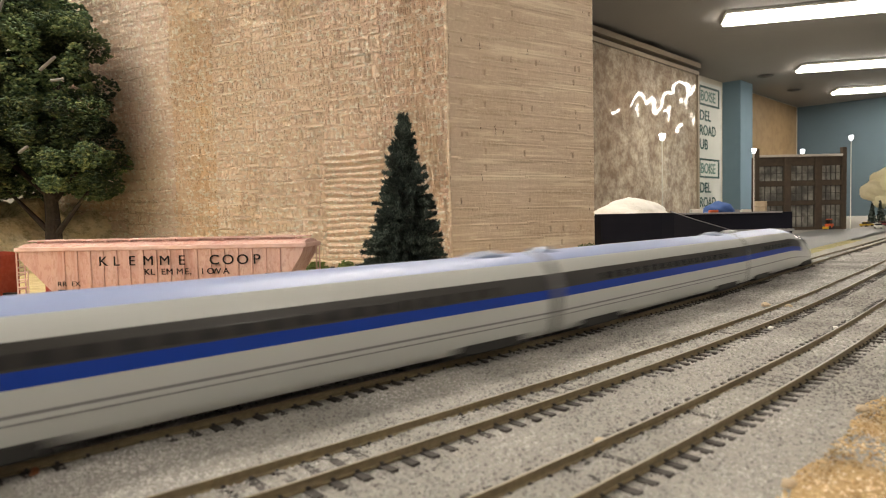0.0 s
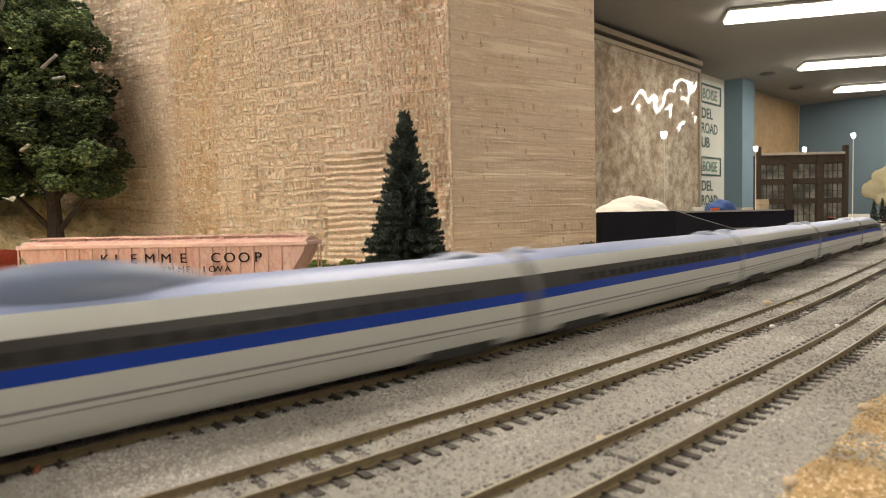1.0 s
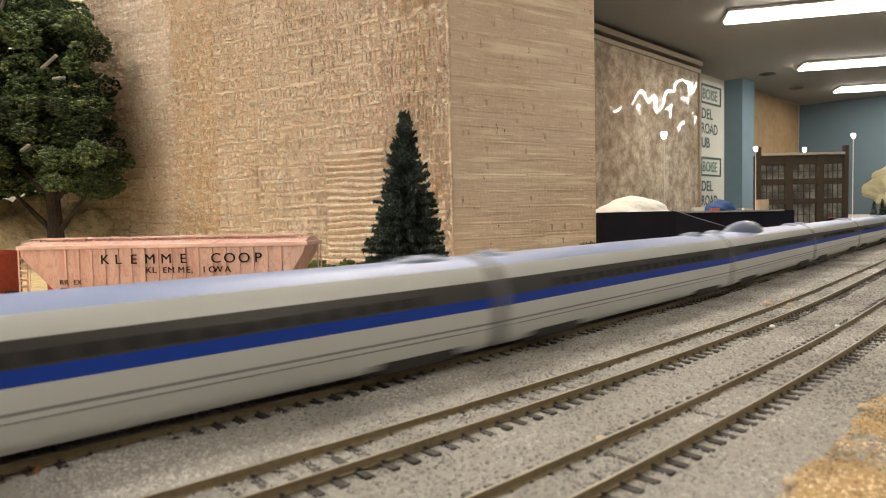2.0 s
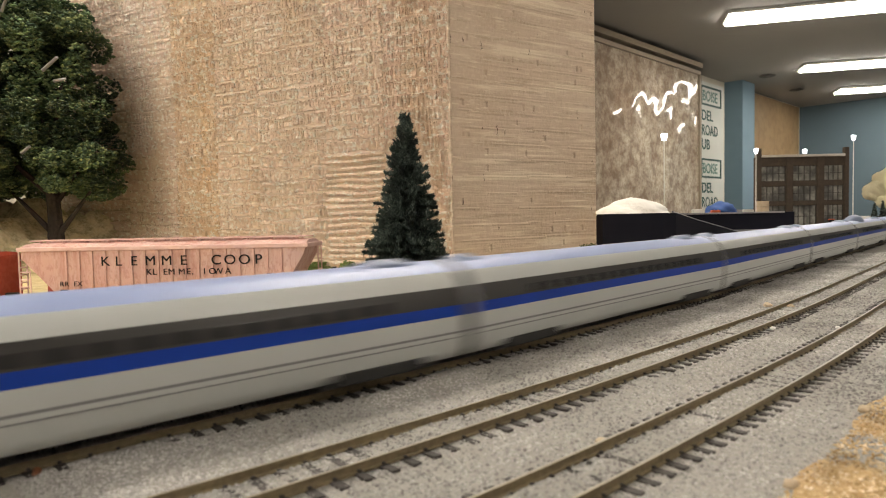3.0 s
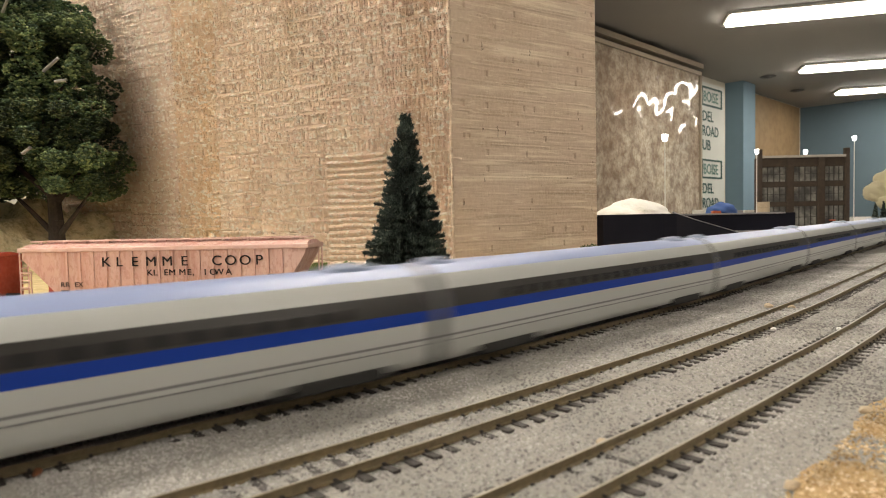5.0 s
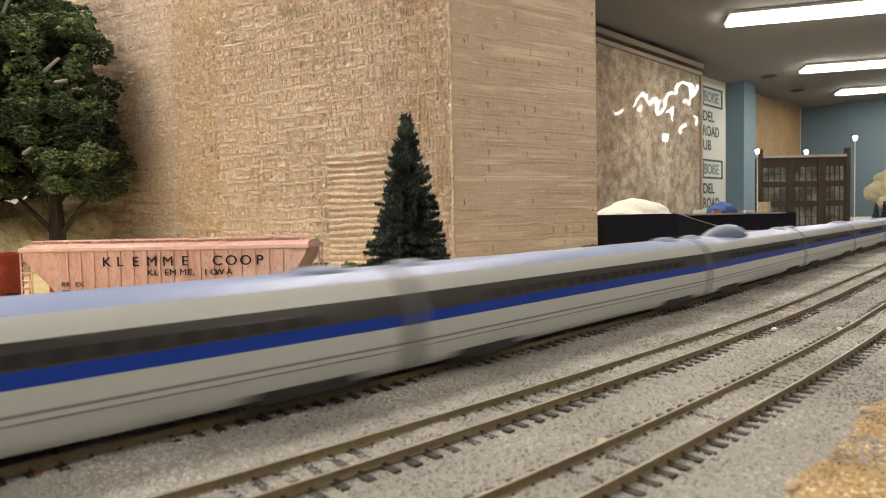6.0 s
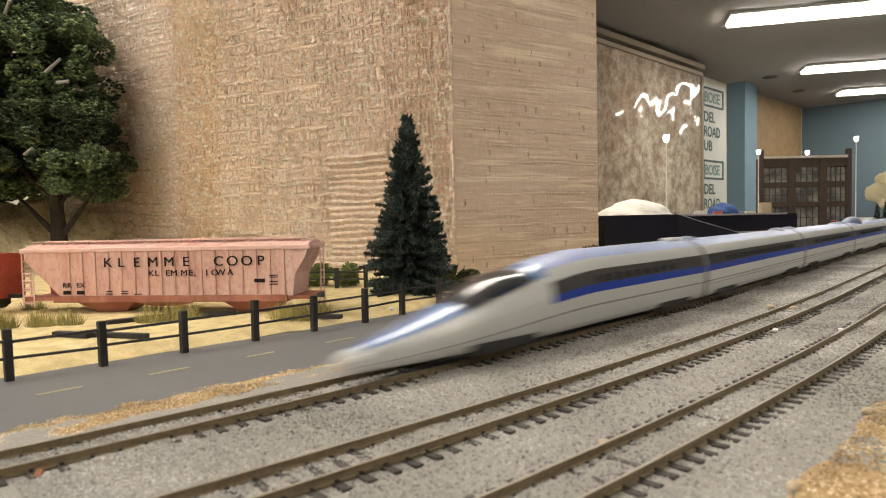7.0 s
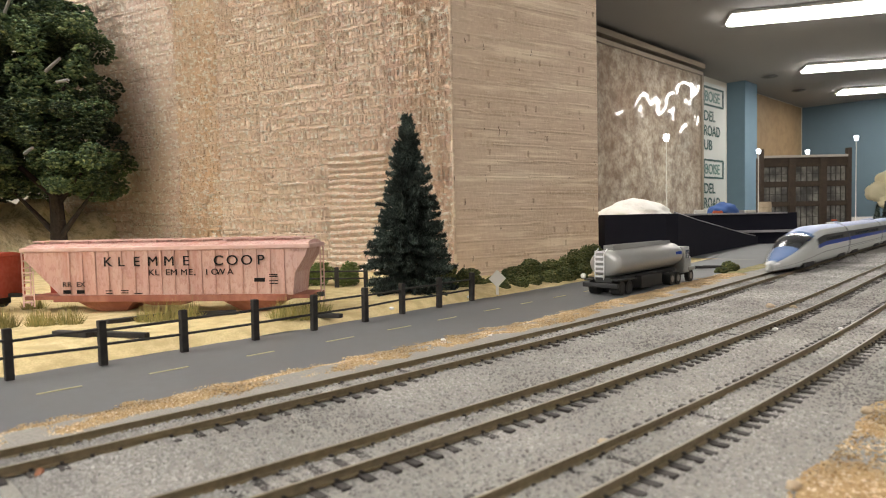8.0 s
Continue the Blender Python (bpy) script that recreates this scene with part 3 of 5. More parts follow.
def ceiling_lamp(s, n, length=1220):
    t = thing("ceiling_lamp", lamp_pose(s, n), "bright white fluorescent ceiling fixture", "ceiling lamp", "fluorescent ceiling fixtures")
    bm = box(bmesh.new(), -135, 135, -length / 2 - 15, length / 2 + 15, -22, -1, 4)
    part("housing", bm, M_FIXTURE, t)
    bm = box(bmesh.new(), -120, 120, -length / 2, length / 2, -40, -20, 6)
    part("diffuser", bm, M_DIFFUSER, t)
    return t


first = ceiling_lamp(4500, 1130)
# First two lie in view; the rest are unseen, added as fill light.
for s, n in ((6590, 1270), (8190, 1370), (-1800, -130), (-3100, 1130), (-3100, -130),
             (4500, -3200), (900, -1700), (-3100, -3200)):
    copy_thing(first, lamp_pose(s, n))
# Unseen pair beside the track, placed to throw the train's shadow nearward.
for s in (-560, 1400):
    copy_thing(first, Matrix.Translation(W(s, 1000, CEIL)) @ Matrix.Rotation(radians(-45), 4, "Z"))

# ---- the train ----
PITCH = 304.6
HALF = 149.2
# half profile, from the skirt up over the near side: across, up
PROFILE = [(14.5, 3.8), (17.8, 4.8), (19.6, 8.5), (20.5, 15.7), (20.6, 16.7), (21.0, 23.6), (20.9, 28.4), (20.1, 33.2), (18.9, 36.3), (16.6, 40.4), (14.4, 42.8), (10.4, 45.3), (5.2, 46.8), (0, 47.4)]
# material groups by profile segment
GROUPS = (("lower_body", 0, 3, "M_WHITE"), ("groove", 3, 4, "M_LINE"), ("middle_body", 4, 5, "M_WHITE"), ("blue_stripe", 5, 6, "M_BLUE"),
          ("window_band", 6, 8, "M_BAND"), ("upper_body", 8, 10, "M_WHITE"), ("roof", 10, 13, "M_ROOF"))
MATS = {"M_WHITE": M_WHITE, "M_LINE": M_LINE, "M_BLUE": M_BLUE, "M_BAND": M_BAND, "M_ROOF": M_ROOF}


def nose_form(u):
    """Across and up factors along the nose: u = 0 at the shoulder, 1 at the tip."""
    top = 47.4 - 33.0 * smooth_step(-0.25, 1.12, u) ** 1.12 - 2.0 * u ** 8
    wide = (1 - max(0, u) ** 2.6 * 0.80) if u < 1 else 0.2
    return wide, top


def skin(stations, a, b, flip=1):
    """Strip of the body skin between two profile points, both sides (joined over the top if b is the crown)."""
    bm = bmesh.new()
    for side in (1, -1):
        rows = []
        for x, wide, top in stations:
            row = []
            for y, z in PROFILE[a:b + 1]:
                zz = 3.8 + (z - 3.8) * (top - 3.8) / 43.6
                row.append(bm.verts.new(Vector((x, side * y * wide, zz)) * MM))
            rows.append(row)
        for r0, r1 in zip(rows, rows[1:]):
            for i in range(b - a):
                q = (r0[i], r1[i], r1[i + 1], r0[i + 1])
                bm.faces.new(q if side < 0 else q[::-1])
    bmesh.ops.remove_doubles(bm, verts=bm.verts, dist=1e-6)
    return bm


def bogie(parent, x):
    bm = box(bmesh.new(), -16, 16, -12, 12, 3.2, 7.5, 0.8)
    box(bm, -20, 20, -13.5, -11.5, 2.6, 6.0, 0.5)
    box(bm, -20, 20, 11.5, 13.5, 2.6, 6.0, 0.5)
    b = part("bogie", bm, M_UNDER, parent, m=Matrix.Translation((x * MM, 0, 0)))
    for dx in (-14, 14):
        w = bmesh.new()
        for y in (-8.9, 8.9):
            rod(w, (dx, y - 1.2, 5), (dx, y + 1.2, 5), 4.9, seg=20)
        rod(w, (dx, -8, 5), (dx, 8, 5), 1.1, seg=8)
        part("wheelset", w, M_WHEEL, b)


def ends(parent, x, out):
    bm = bmesh.new()
    ring = [(x, y * 0.985, z) for y, z in PROFILE] + [(x, -y * 0.985, z) for y, z in PROFILE[-2::-1]]
    ring2 = [(x + out * 1.5, y * 0.93, 3.2 + (z - 3.2) * 0.96) for _, y, z in ring]
    loft(bm, [ring, ring2])
    part("end_panel", bm, M_GANGWAY, parent)
    bm = box(bmesh.new(), min(x, x + out * 3.6), max(x, x + out * 3.6), -13, 13, 7, 42, 1.5)
    part("gangway", bm, M_GANGWAY, parent)


def car_common(t, stations):
    for nm, a, b, key in GROUPS:
        part(nm, skin(stations, a, b), MATS[key], t, smooth=True)
    bm = box(bmesh.new(), -HALF + 6, HALF - 6, -13.6, 13.6, 3.0, 9.0, 0.8)
    part("underframe", bm, M_UNDER, t)


def window_panes(t, x0, x1):
    pane = box(bmesh.new(), -3.2, 3.2, -0.25, 0.25, -2.0, 2.0, 0.2)
    me = finish(pane, "window", M_GLASS)
    k = int((x1 - x0) / 12)
    for side in (-1, 1):
        for i in range(k):
            o = new("window", me)
            o.parent = t
            o.matrix_basis = Matrix.Translation(((x0 + 12 * (i + 0.5)) * MM, side * 20.42 * MM, 0.0312)) @ Matrix.Rotation(radians(9.5 * side), 4, "X")


def slots(t, xs):
    for x in xs:
        for y in (-1, 1):
            bm = box(bmesh.new(), x - 24, x + 24, y * 16.8 - 2.8, y * 16.8 + 2.8, 3.0, 8.2, 0.8)
            part("bogie_opening", bm, M_UNDER, t)


def middle_car(shroud=False):
    t = thing("train_car", Matrix(), "white high-speed train car with dark window band and blue stripe" if not shroud else
              "white train car with blue stripe and raised roof shroud", "train car", "cars of the white train")
    car_common(t, [(x, 1.0, 47.4) for x in (-HALF, -HALF + 60, 0, HALF - 60, HALF)])
    ends(t, HALF, 1)
    ends(t, -HALF, -1)
    slots(t, (-103, 103))
    for x in (-103, 103):
        bogie(t, x)
    window_panes(t, -108, 108)
    for x, k in ((-HALF + 12, 9), (HALF - 30, 17)):
        rings = [[(x + k * e, (4 + 3.5 * f) * math.cos(a), 45.6 + 4.0 * f * math.sin(a)) for a in [math.pi * q / 8 for q in range(9)]] for e, f in ((-1, 0.1), (-0.7, 0.65), (-0.3, 1), (0.3, 1), (0.7, 0.65), (1, 0.1))]
        part("roof_cover", loft(bmesh.new(), rings, close=False), M_ROOFDARK, t, "blue-grey rounded roof cover", smooth=True)
    for y in (-1, 1):
        part("lower_groove", box(bmesh.new(), -HALF + 4, HALF - 4, y * 20.25 - 0.3, y * 20.25 + 0.3, 13.6, 14.1), M_LINE, t)
    if shroud:
        rings = []
        for i in range(19):
            u = i / 18
            h = math.sin(math.pi * u ** 1.35) ** 0.75
            x = -122 + 122 * u
            rings.append([(x, (10.5 * h + 2) * math.cos(a), 44.0 + 12.0 * h * math.sin(a)) for a in [math.pi * k / 10 for k in range(11)]])
        bm = loft(bmesh.new(), rings, close=False)
        part("pantograph_shroud", bm, M_ROOFDARK, t, "blue-grey streamlined roof shroud", smooth=True)
    return t


M_CANOPY = mat("cockpit_glass", (0.035, 0.037, 0.042), 0.14)


def nose_car():
    t = thing("train_car", Matrix(), "white streamlined end car with blue pointed nose and dark cockpit canopy", "train car", "cars of the white train")
    L0 = 24.0          # shoulder
    tip = HALF + 16
    body = [(x, 1.0, 47.4) for x in (-HALF, -60, 0)]
    nose = []
    for i in range(29):
        u = i / 28
        wide, top = nose_form(u)
        nose.append((L0 + (tip - L0) * u, wide, top))
    body.append((L0 - 10, 1.0, nose_form(-10 / (tip - L0))[1]))
    full = body + nose
    band = body + nose[:5]
    for nm, a, b, key in GROUPS:
        if nm in ("window_band", "blue_stripe"):
            part(nm, skin(band, a, b), MATS[key], t, smooth=True)
            part("nose_side", skin(nose[4:], a, b), M_WHITE, t, smooth=True)
        elif nm == "upper_body":
            part("upper_body", skin(body + nose[:5], a, b), M_WHITE, t, smooth=True)
            part("nose_shoulder", skin(nose[4:], a, b - 1), M_WHITE, t, smooth=True)
        elif nm == "roof":
            part("roof", skin(body + nose[:5], a, b), M_ROOF, t, smooth=True)
            a -= 1
            part("canopy_surround", skin(nose[4:7], a, b), M_NOSEBLUE, t, "deep blue roof paint behind the cockpit", smooth=True)
            part("cockpit_canopy", skin([(x, w * (1 + 0.03 * math.sin(math.pi * k / 10)), z + 3.2 * math.sin(math.pi * k / 10)) for k, (x, w, z) in enumerate(nose[6:17])], a, b), M_CANOPY, t, "glossy dark cockpit canopy", smooth=True)
            part("nose_top", skin(nose[16:28], a, b), M_NOSEBLUE, t, "glossy blue nose top", smooth=True)
        else:
            part(nm, skin(full, a, b), MATS[key], t, smooth=True)
    x, w, top = nose[-1]
    ring = [(x, y * w, 3.8 + (z - 3.8) * (top - 3.8) / 43.6) for y, z in PROFILE]
    ring = ring + [(px, -py, pz) for px, py, pz in ring[-2::-1]]
    tipring = [(x + 3.0, py * 0.55, 3.2 + (pz - 3.2) * 0.6 + 1.2) for px, py, pz in ring]
    part("nose_lip", skin(nose[27:], 9, 13), M_WHITE, t, smooth=True)
    part("nose_tip", loft(bmesh.new(), [ring, tipring]), M_WHITE, t, smooth=True)
    bm = box(bmesh.new(), -HALF + 6, tip - 45, -13.6, 13.6, 3.0, 9.0, 0.8)
    part("underframe", bm, M_UNDER, t)
    bm = bmesh.new()
    for y in (-1, 1):
        bmesh.ops.create_uvsphere(bm, u_segments=12, v_segments=8, radius=0.0022, matrix=Matrix.Translation(((tip - 6) * MM, y * 0.0052, 0.0105)) @ Matrix.Diagonal((2.2, 0.7, 0.7, 1)))
    part("headlights", bm, M_CHROME, t)
    ends(t, -HALF, -1)
    slots(t, (-103, 80))
    for xx in (-103, 80):
        bogie(t, xx)
    window_panes(t, -108, 10)
    bm = box(bmesh.new(), -HALF + 3, -HALF + 21, -4, 4, 46.0, 49.4, 1.4)
    part("roof_cover", bm, M_WHITE, t)
    return t


front_car = nose_car()
plain_car = middle_car()
shroud_car = middle_car(True)
CARS = []
for i in range(16):
    if i in (0, 15):
        CARS.append(front_car if i == 0 else copy_thing(front_car, Matrix()))
    elif i in (4, 12):
        CARS.append(shroud_car if i == 4 else copy_thing(shroud_car, Matrix()))
    else:
        CARS.append(plain_car if i == 1 else copy_thing(plain_car, Matrix()))


def gap_at(t):
    return 284.96 + 592.910 * t - 7.9071 * t ** 2 + 2.49809 * t ** 3 - 0.194681 * t ** 4 - 8 * math.exp(-((t - 6) / 0.2) ** 2)


def car_pose(i, t):
    s = gap_at(t) + PITCH / 2 + (1 - i) * PITCH
    a, b = s - 103, s + 103
    p, q = W(a, line_a(a)), W(b, line_a(b))
    d = q - p
    m = Matrix.Translation((p + q) / 2) @ Matrix.Rotation(math.atan2(d.y, d.x), 4, "Z")
    return m @ Matrix.Rotation(math.pi, 4, "Z") if i == 15 else m


def motions():
    for i, car in enumerate(CARS):
        walk(car, [(k * 0.2, car_pose(i, k * 0.2)) for k in range(-1, 42)])

# ---- covered hopper ----
M_HOPPER = face_material("faded_pink_paint", (0.62, 0.38, 0.33), (
    ((14, 14, 14), 0.6, (0.68, 0.48, 0.42), 0.42, 0.6), ((60, 60, 9), 0.75, (0.44, 0.19, 0.14), 0.52, 0.68), ((120, 120, 22), 0.5, (0.72, 0.55, 0.49), 0.48, 0.62),
    ((45, 45, 40), 0.6, (0.38, 0.15, 0.1), 0.6, 0.72), ((500, 500, 300), 0.4, (0.42, 0.19, 0.15), 0.5, 0.62)), (((300, 300, 300), 0.0002),))
H_LEFT, H_RIGHT = Vector((-320, 511, 1.6)), Vector((-93.5, 483.8, 1.6))


def hopper():
    d = H_RIGHT - H_LEFT
    ln = d.length
    t = thing("covered_hopper", Matrix.Translation((H_LEFT + H_RIGHT) / 2 * MM) @ Matrix.Rotation(math.atan2(d.y, d.x), 4, "Z") @ Matrix.Diagonal((1, 1, 1.14, 1)),
              "faded pink covered hopper wagon with black lettering on sand", "freight wagon")
    h = ln / 2
    Y = 17.0
    # side body with sloped ends: outline in x, z
    out = [(-h + 3, 41), (h - 2, 41), (h - 4, 36), (h - 12, 25), (h - 14, 11), (-h + 32, 11), (-h + 10, 30), (-h + 3, 36)]
    bm = loft(bmesh.new(), [[(x, -Y, z) for x, z in out], [(x, Y, z) for x, z in out]])
    part("body", bm, M_HOPPER, t)
    bm = box(bmesh.new(), -h, h, -Y - 1.2, Y + 1.2, 40.6, 43.4, 0.6)
    part("roof_edge", bm, M_HOPPER_EDGE, t)
    bm = bmesh.new()
    ring = [(-Y, 43.2), (-Y * 0.6, 45.2), (0, 46.0), (Y * 0.6, 45.2), (Y, 43.2)]
    loft(bm, [[(-h + 2, y, z) for y, z in ring], [(h - 2, y, z) for y, z in ring]])
    part("roof", bm, M_HOPPER, t)
    for y in (-7, 7):
        bm = box(bmesh.new(), -h + 4, h - 4, y - 1.8, y + 1.8, 47.0, 47.8, 0.2)
        for k in range(12):
            x = -h + 12 + k * (ln - 24) / 11
            box(bm, x - 0.5, x + 0.5, y - 1, y + 1, 45.2, 47.1)
        part("running_board", bm, M_HOPPER_EDGE if y < 0 else M_HOPPER, t)
    for k in range(10):
        x = -h + 22 + k * (ln - 44) / 9
        part("roof_hatch", box(bmesh.new(), x - 8, x + 8, -4, 4, 45.4, 47.3, 0.5), M_HOPPER, t)
    rib = finish(box(bmesh.new(), -0.7, 0.7, -1.0, 0.4, 12.0, 40.6, 0.25), "rib", M_HOPPER)
    for k in range(17):
        x = -h + 40 + k * (ln - 60) / 16
        for y in (-Y, Y):
            o = new("rib", rib)
            o.parent = t
            o.matrix_basis = Matrix.Translation((x * MM, y * MM, 0)) @ Matrix.Rotation(0 if y < 0 else math.pi, 4, "Z")
    bm = box(bmesh.new(), -h + 26, h - 18, -Y - 0.8, Y + 0.8, 7.2, 11.6, 0.4)
    part("side_sill", bm, M_HOPPER_LOW, t)
    for x0, x1 in ((-h + 44, -h + 90), (-28, 22), (h - 68, h - 24)):
        rings = []
        for z, f in ((7.6, 1.0), (4.4, 0.8), (-0.8, 0.45)):
            mx, hx = (x0 + x1) / 2, (x1 - x0) / 2
            k = 0 if x0 > -30 and x1 < 30 else 1
            zz = z if k else 4 + z * 0.58
            rings.append([(mx - hx * f, -16.5 * f, zz), (mx + hx * f, -16.5 * f, zz), (mx + hx * f, 16.5 * f, zz), (mx - hx * f, 16.5 * f, zz)])
        part("discharge_bay", loft(bmesh.new(), rings), M_HOPPER_LOW, t)
    for sx in (-1, 1):
        e = sx * (h - 1)
        bm = bmesh.new()
        near = -Y if sx < 0 else Y - 8
        for y in (near, near + 8):
            rod(bm, (e, y, 4), (e, y, 41), 0.6, seg=6)
        for z in (7, 11, 15.5, 20, 25, 30, 35):
            rod(bm, (e, near, z), (e, near + 8, z), 0.45, seg=6)
        part("end_ladder", bm, M_HOPPER_EDGE, t)
        bm = bmesh.new()
        for z in (7, 12, 17, 22, 27):
            rod(bm, (e, -Y - 0.3, z), (e - sx * 9, -Y - 0.3, z), 0.45, seg=6)
        rod(bm, (e - sx * 9, -Y - 0.3, 4), (e - sx * 9, -Y - 0.3, 28), 0.5, seg=6)
        if sx < 0:
            part("side_ladder", bm, M_HOPPER_EDGE, t)
        bm = box(bmesh.new(), min(e, e - sx * 26), max(e, e - sx * 26), -Y + 1, Y - 1, 8.5, 11, 0.4)
        part("end_platform", bm, M_HOPPER_LOW, t)
        if sx < 0:
            part("end_brace", box(bmesh.new(), e + 6, e + 32, 4, 6, 11, 38, 0.3), M_REDCAR, t, "rust red end brace")
        bm = box(bmesh.new(), min(e, e + sx * 5), max(e, e + sx * 5), -2, 2, 8, 11, 0.5)
        part("coupler", bm, M_UNDER, t)

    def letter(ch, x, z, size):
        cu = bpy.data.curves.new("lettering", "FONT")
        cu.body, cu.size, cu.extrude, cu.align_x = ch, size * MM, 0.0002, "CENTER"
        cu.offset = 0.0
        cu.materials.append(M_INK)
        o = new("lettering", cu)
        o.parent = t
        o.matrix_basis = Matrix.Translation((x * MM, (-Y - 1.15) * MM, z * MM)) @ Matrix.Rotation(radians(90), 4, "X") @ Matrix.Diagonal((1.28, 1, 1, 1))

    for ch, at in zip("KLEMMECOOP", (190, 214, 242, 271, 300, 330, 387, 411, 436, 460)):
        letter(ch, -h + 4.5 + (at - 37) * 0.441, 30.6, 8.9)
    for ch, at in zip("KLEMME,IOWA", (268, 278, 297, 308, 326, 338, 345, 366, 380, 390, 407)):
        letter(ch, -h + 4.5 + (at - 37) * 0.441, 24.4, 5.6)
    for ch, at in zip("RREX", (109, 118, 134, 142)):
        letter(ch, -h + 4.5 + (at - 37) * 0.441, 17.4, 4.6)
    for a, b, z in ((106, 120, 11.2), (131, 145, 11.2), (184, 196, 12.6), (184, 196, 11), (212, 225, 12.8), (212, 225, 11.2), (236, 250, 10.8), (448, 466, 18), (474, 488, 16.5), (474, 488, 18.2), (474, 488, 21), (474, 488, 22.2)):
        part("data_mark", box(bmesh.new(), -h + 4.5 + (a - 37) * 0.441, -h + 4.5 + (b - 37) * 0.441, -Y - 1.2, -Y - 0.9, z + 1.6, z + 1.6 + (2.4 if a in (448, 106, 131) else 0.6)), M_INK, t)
    return t


hopper()


def boxcar():
    t = thing("boxcar", Matrix.Translation(Vector((-412, 512, 4)) * MM) @ Matrix.Rotation(radians(-6), 4, "Z"), "weathered red freight wagon standing behind the hopper", "freight wagon")
    part("body", box(bmesh.new(), -80, 74, -17, 17, 9, 41, 0.8), M_REDCAR, t)
    part("roof", loft(bmesh.new(), [[(x, y, z) for y, z in ((-18, 41), (-9, 43.4), (0, 44.2), (9, 43.4), (18, 41))] for x in (-81, 75)]), M_REDCAR, t)
    for k in range(11):
        part("rib", box(bmesh.new(), -76 + k * 14.6, -74.6 + k * 14.6, -18, -16.8, 10, 40, 0.2), M_REDCAR, t)
    for x in (-55, 50):
        bm = box(bmesh.new(), x - 16, x + 16, -11, 11, 3, 9, 0.8)
        for dx in (-10, 10):
            for y in (-9, 9):
                rod(bm, (x + dx, y - 1.3, 4.8), (x + dx, y + 1.3, 4.8), 4.8, seg=16)
        part("truck", bm, M_UNDER, t)
    part("coupler", box(bmesh.new(), 74, 84, -2, 2, 9, 12, 0.5), M_UNDER, t)


boxcar()


# ---- fence ----
POSTS = ((-237, 277), (-207, 305), (-177, 333), (-147, 363), (-116, 395), (-86, 425), (-56, 456), (-32, 491), (-4, 522), (24, 560))


def fence():
    t = thing("rail_fence", Matrix(), "dark two-rail wooden fence along the model road", "fence")
    rng = random.Random(3)
    tops = []
    for x, y in POSTS:
        s, n = (x + y) * C45, (y - x) * C45
        z = -1.0
        bm = box(bmesh.new(), -1.9, 1.9, -1.9, 1.9, -6, 20.5 + rng.uniform(-1, 1), 0.5)
        part("post", bm, M_POST, t, m=Matrix.Translation(Vector((x, y, z)) * MM) @ Matrix.Rotation(radians(45 + rng.uniform(-6, 6)), 4, "Z") @ Matrix.Rotation(radians(rng.uniform(-2.5, 2.5)), 4, "X"))
        tops.append(Vector((x - 1.2, y - 1.2, z)))
    for a, b in zip(tops, tops[1:]):
        for hgt in (14.6, 6.4):
            bm = bmesh.new()
            rod(bm, a + Vector((0, 0, hgt + rng.uniform(-0.6, 0.6))), b + Vector((0, 0, hgt + rng.uniform(-0.6, 0.6))), 0.75, seg=6)
            part("rail", bm, M_POST, t)
    return t


fence()


def back_fence():
    t = thing("rail_fence", Matrix(), "short dark wooden fence behind the hopper wagon", "fence")
    pts = [Vector((-136, 640, 2)), Vector((-105, 636, 2)), Vector((-76, 632, 2))]
    for p in pts:
        part("post", box(bmesh.new(), -2, 2, -2, 2, -4, 19, 0.4), M_POST, t, m=Matrix.Translation(p * MM))
    for a, b in zip(pts, pts[1:]):
        for hgt in (15, 8):
            part("rail", rod(bmesh.new(), a + Vector((0, -1, hgt)), b + Vector((0, -1, hgt)), 0.8, seg=6), M_POST, t)


back_fence()


# ---- foliage ----
def clump_points(rng, centre, radius, k, shell=0.55, squash=0.85):
    out = []
    for _ in range(k):
        v = Vector((rng.gauss(0, 1), rng.gauss(0, 1), rng.gauss(0, 1))).normalized()
        r = radius * (shell + (1 - shell) * rng.random())
        out.append((Vector(centre) + Vector((v.x * r, v.y * r, v.z * r * squash))) * MM)
    return out


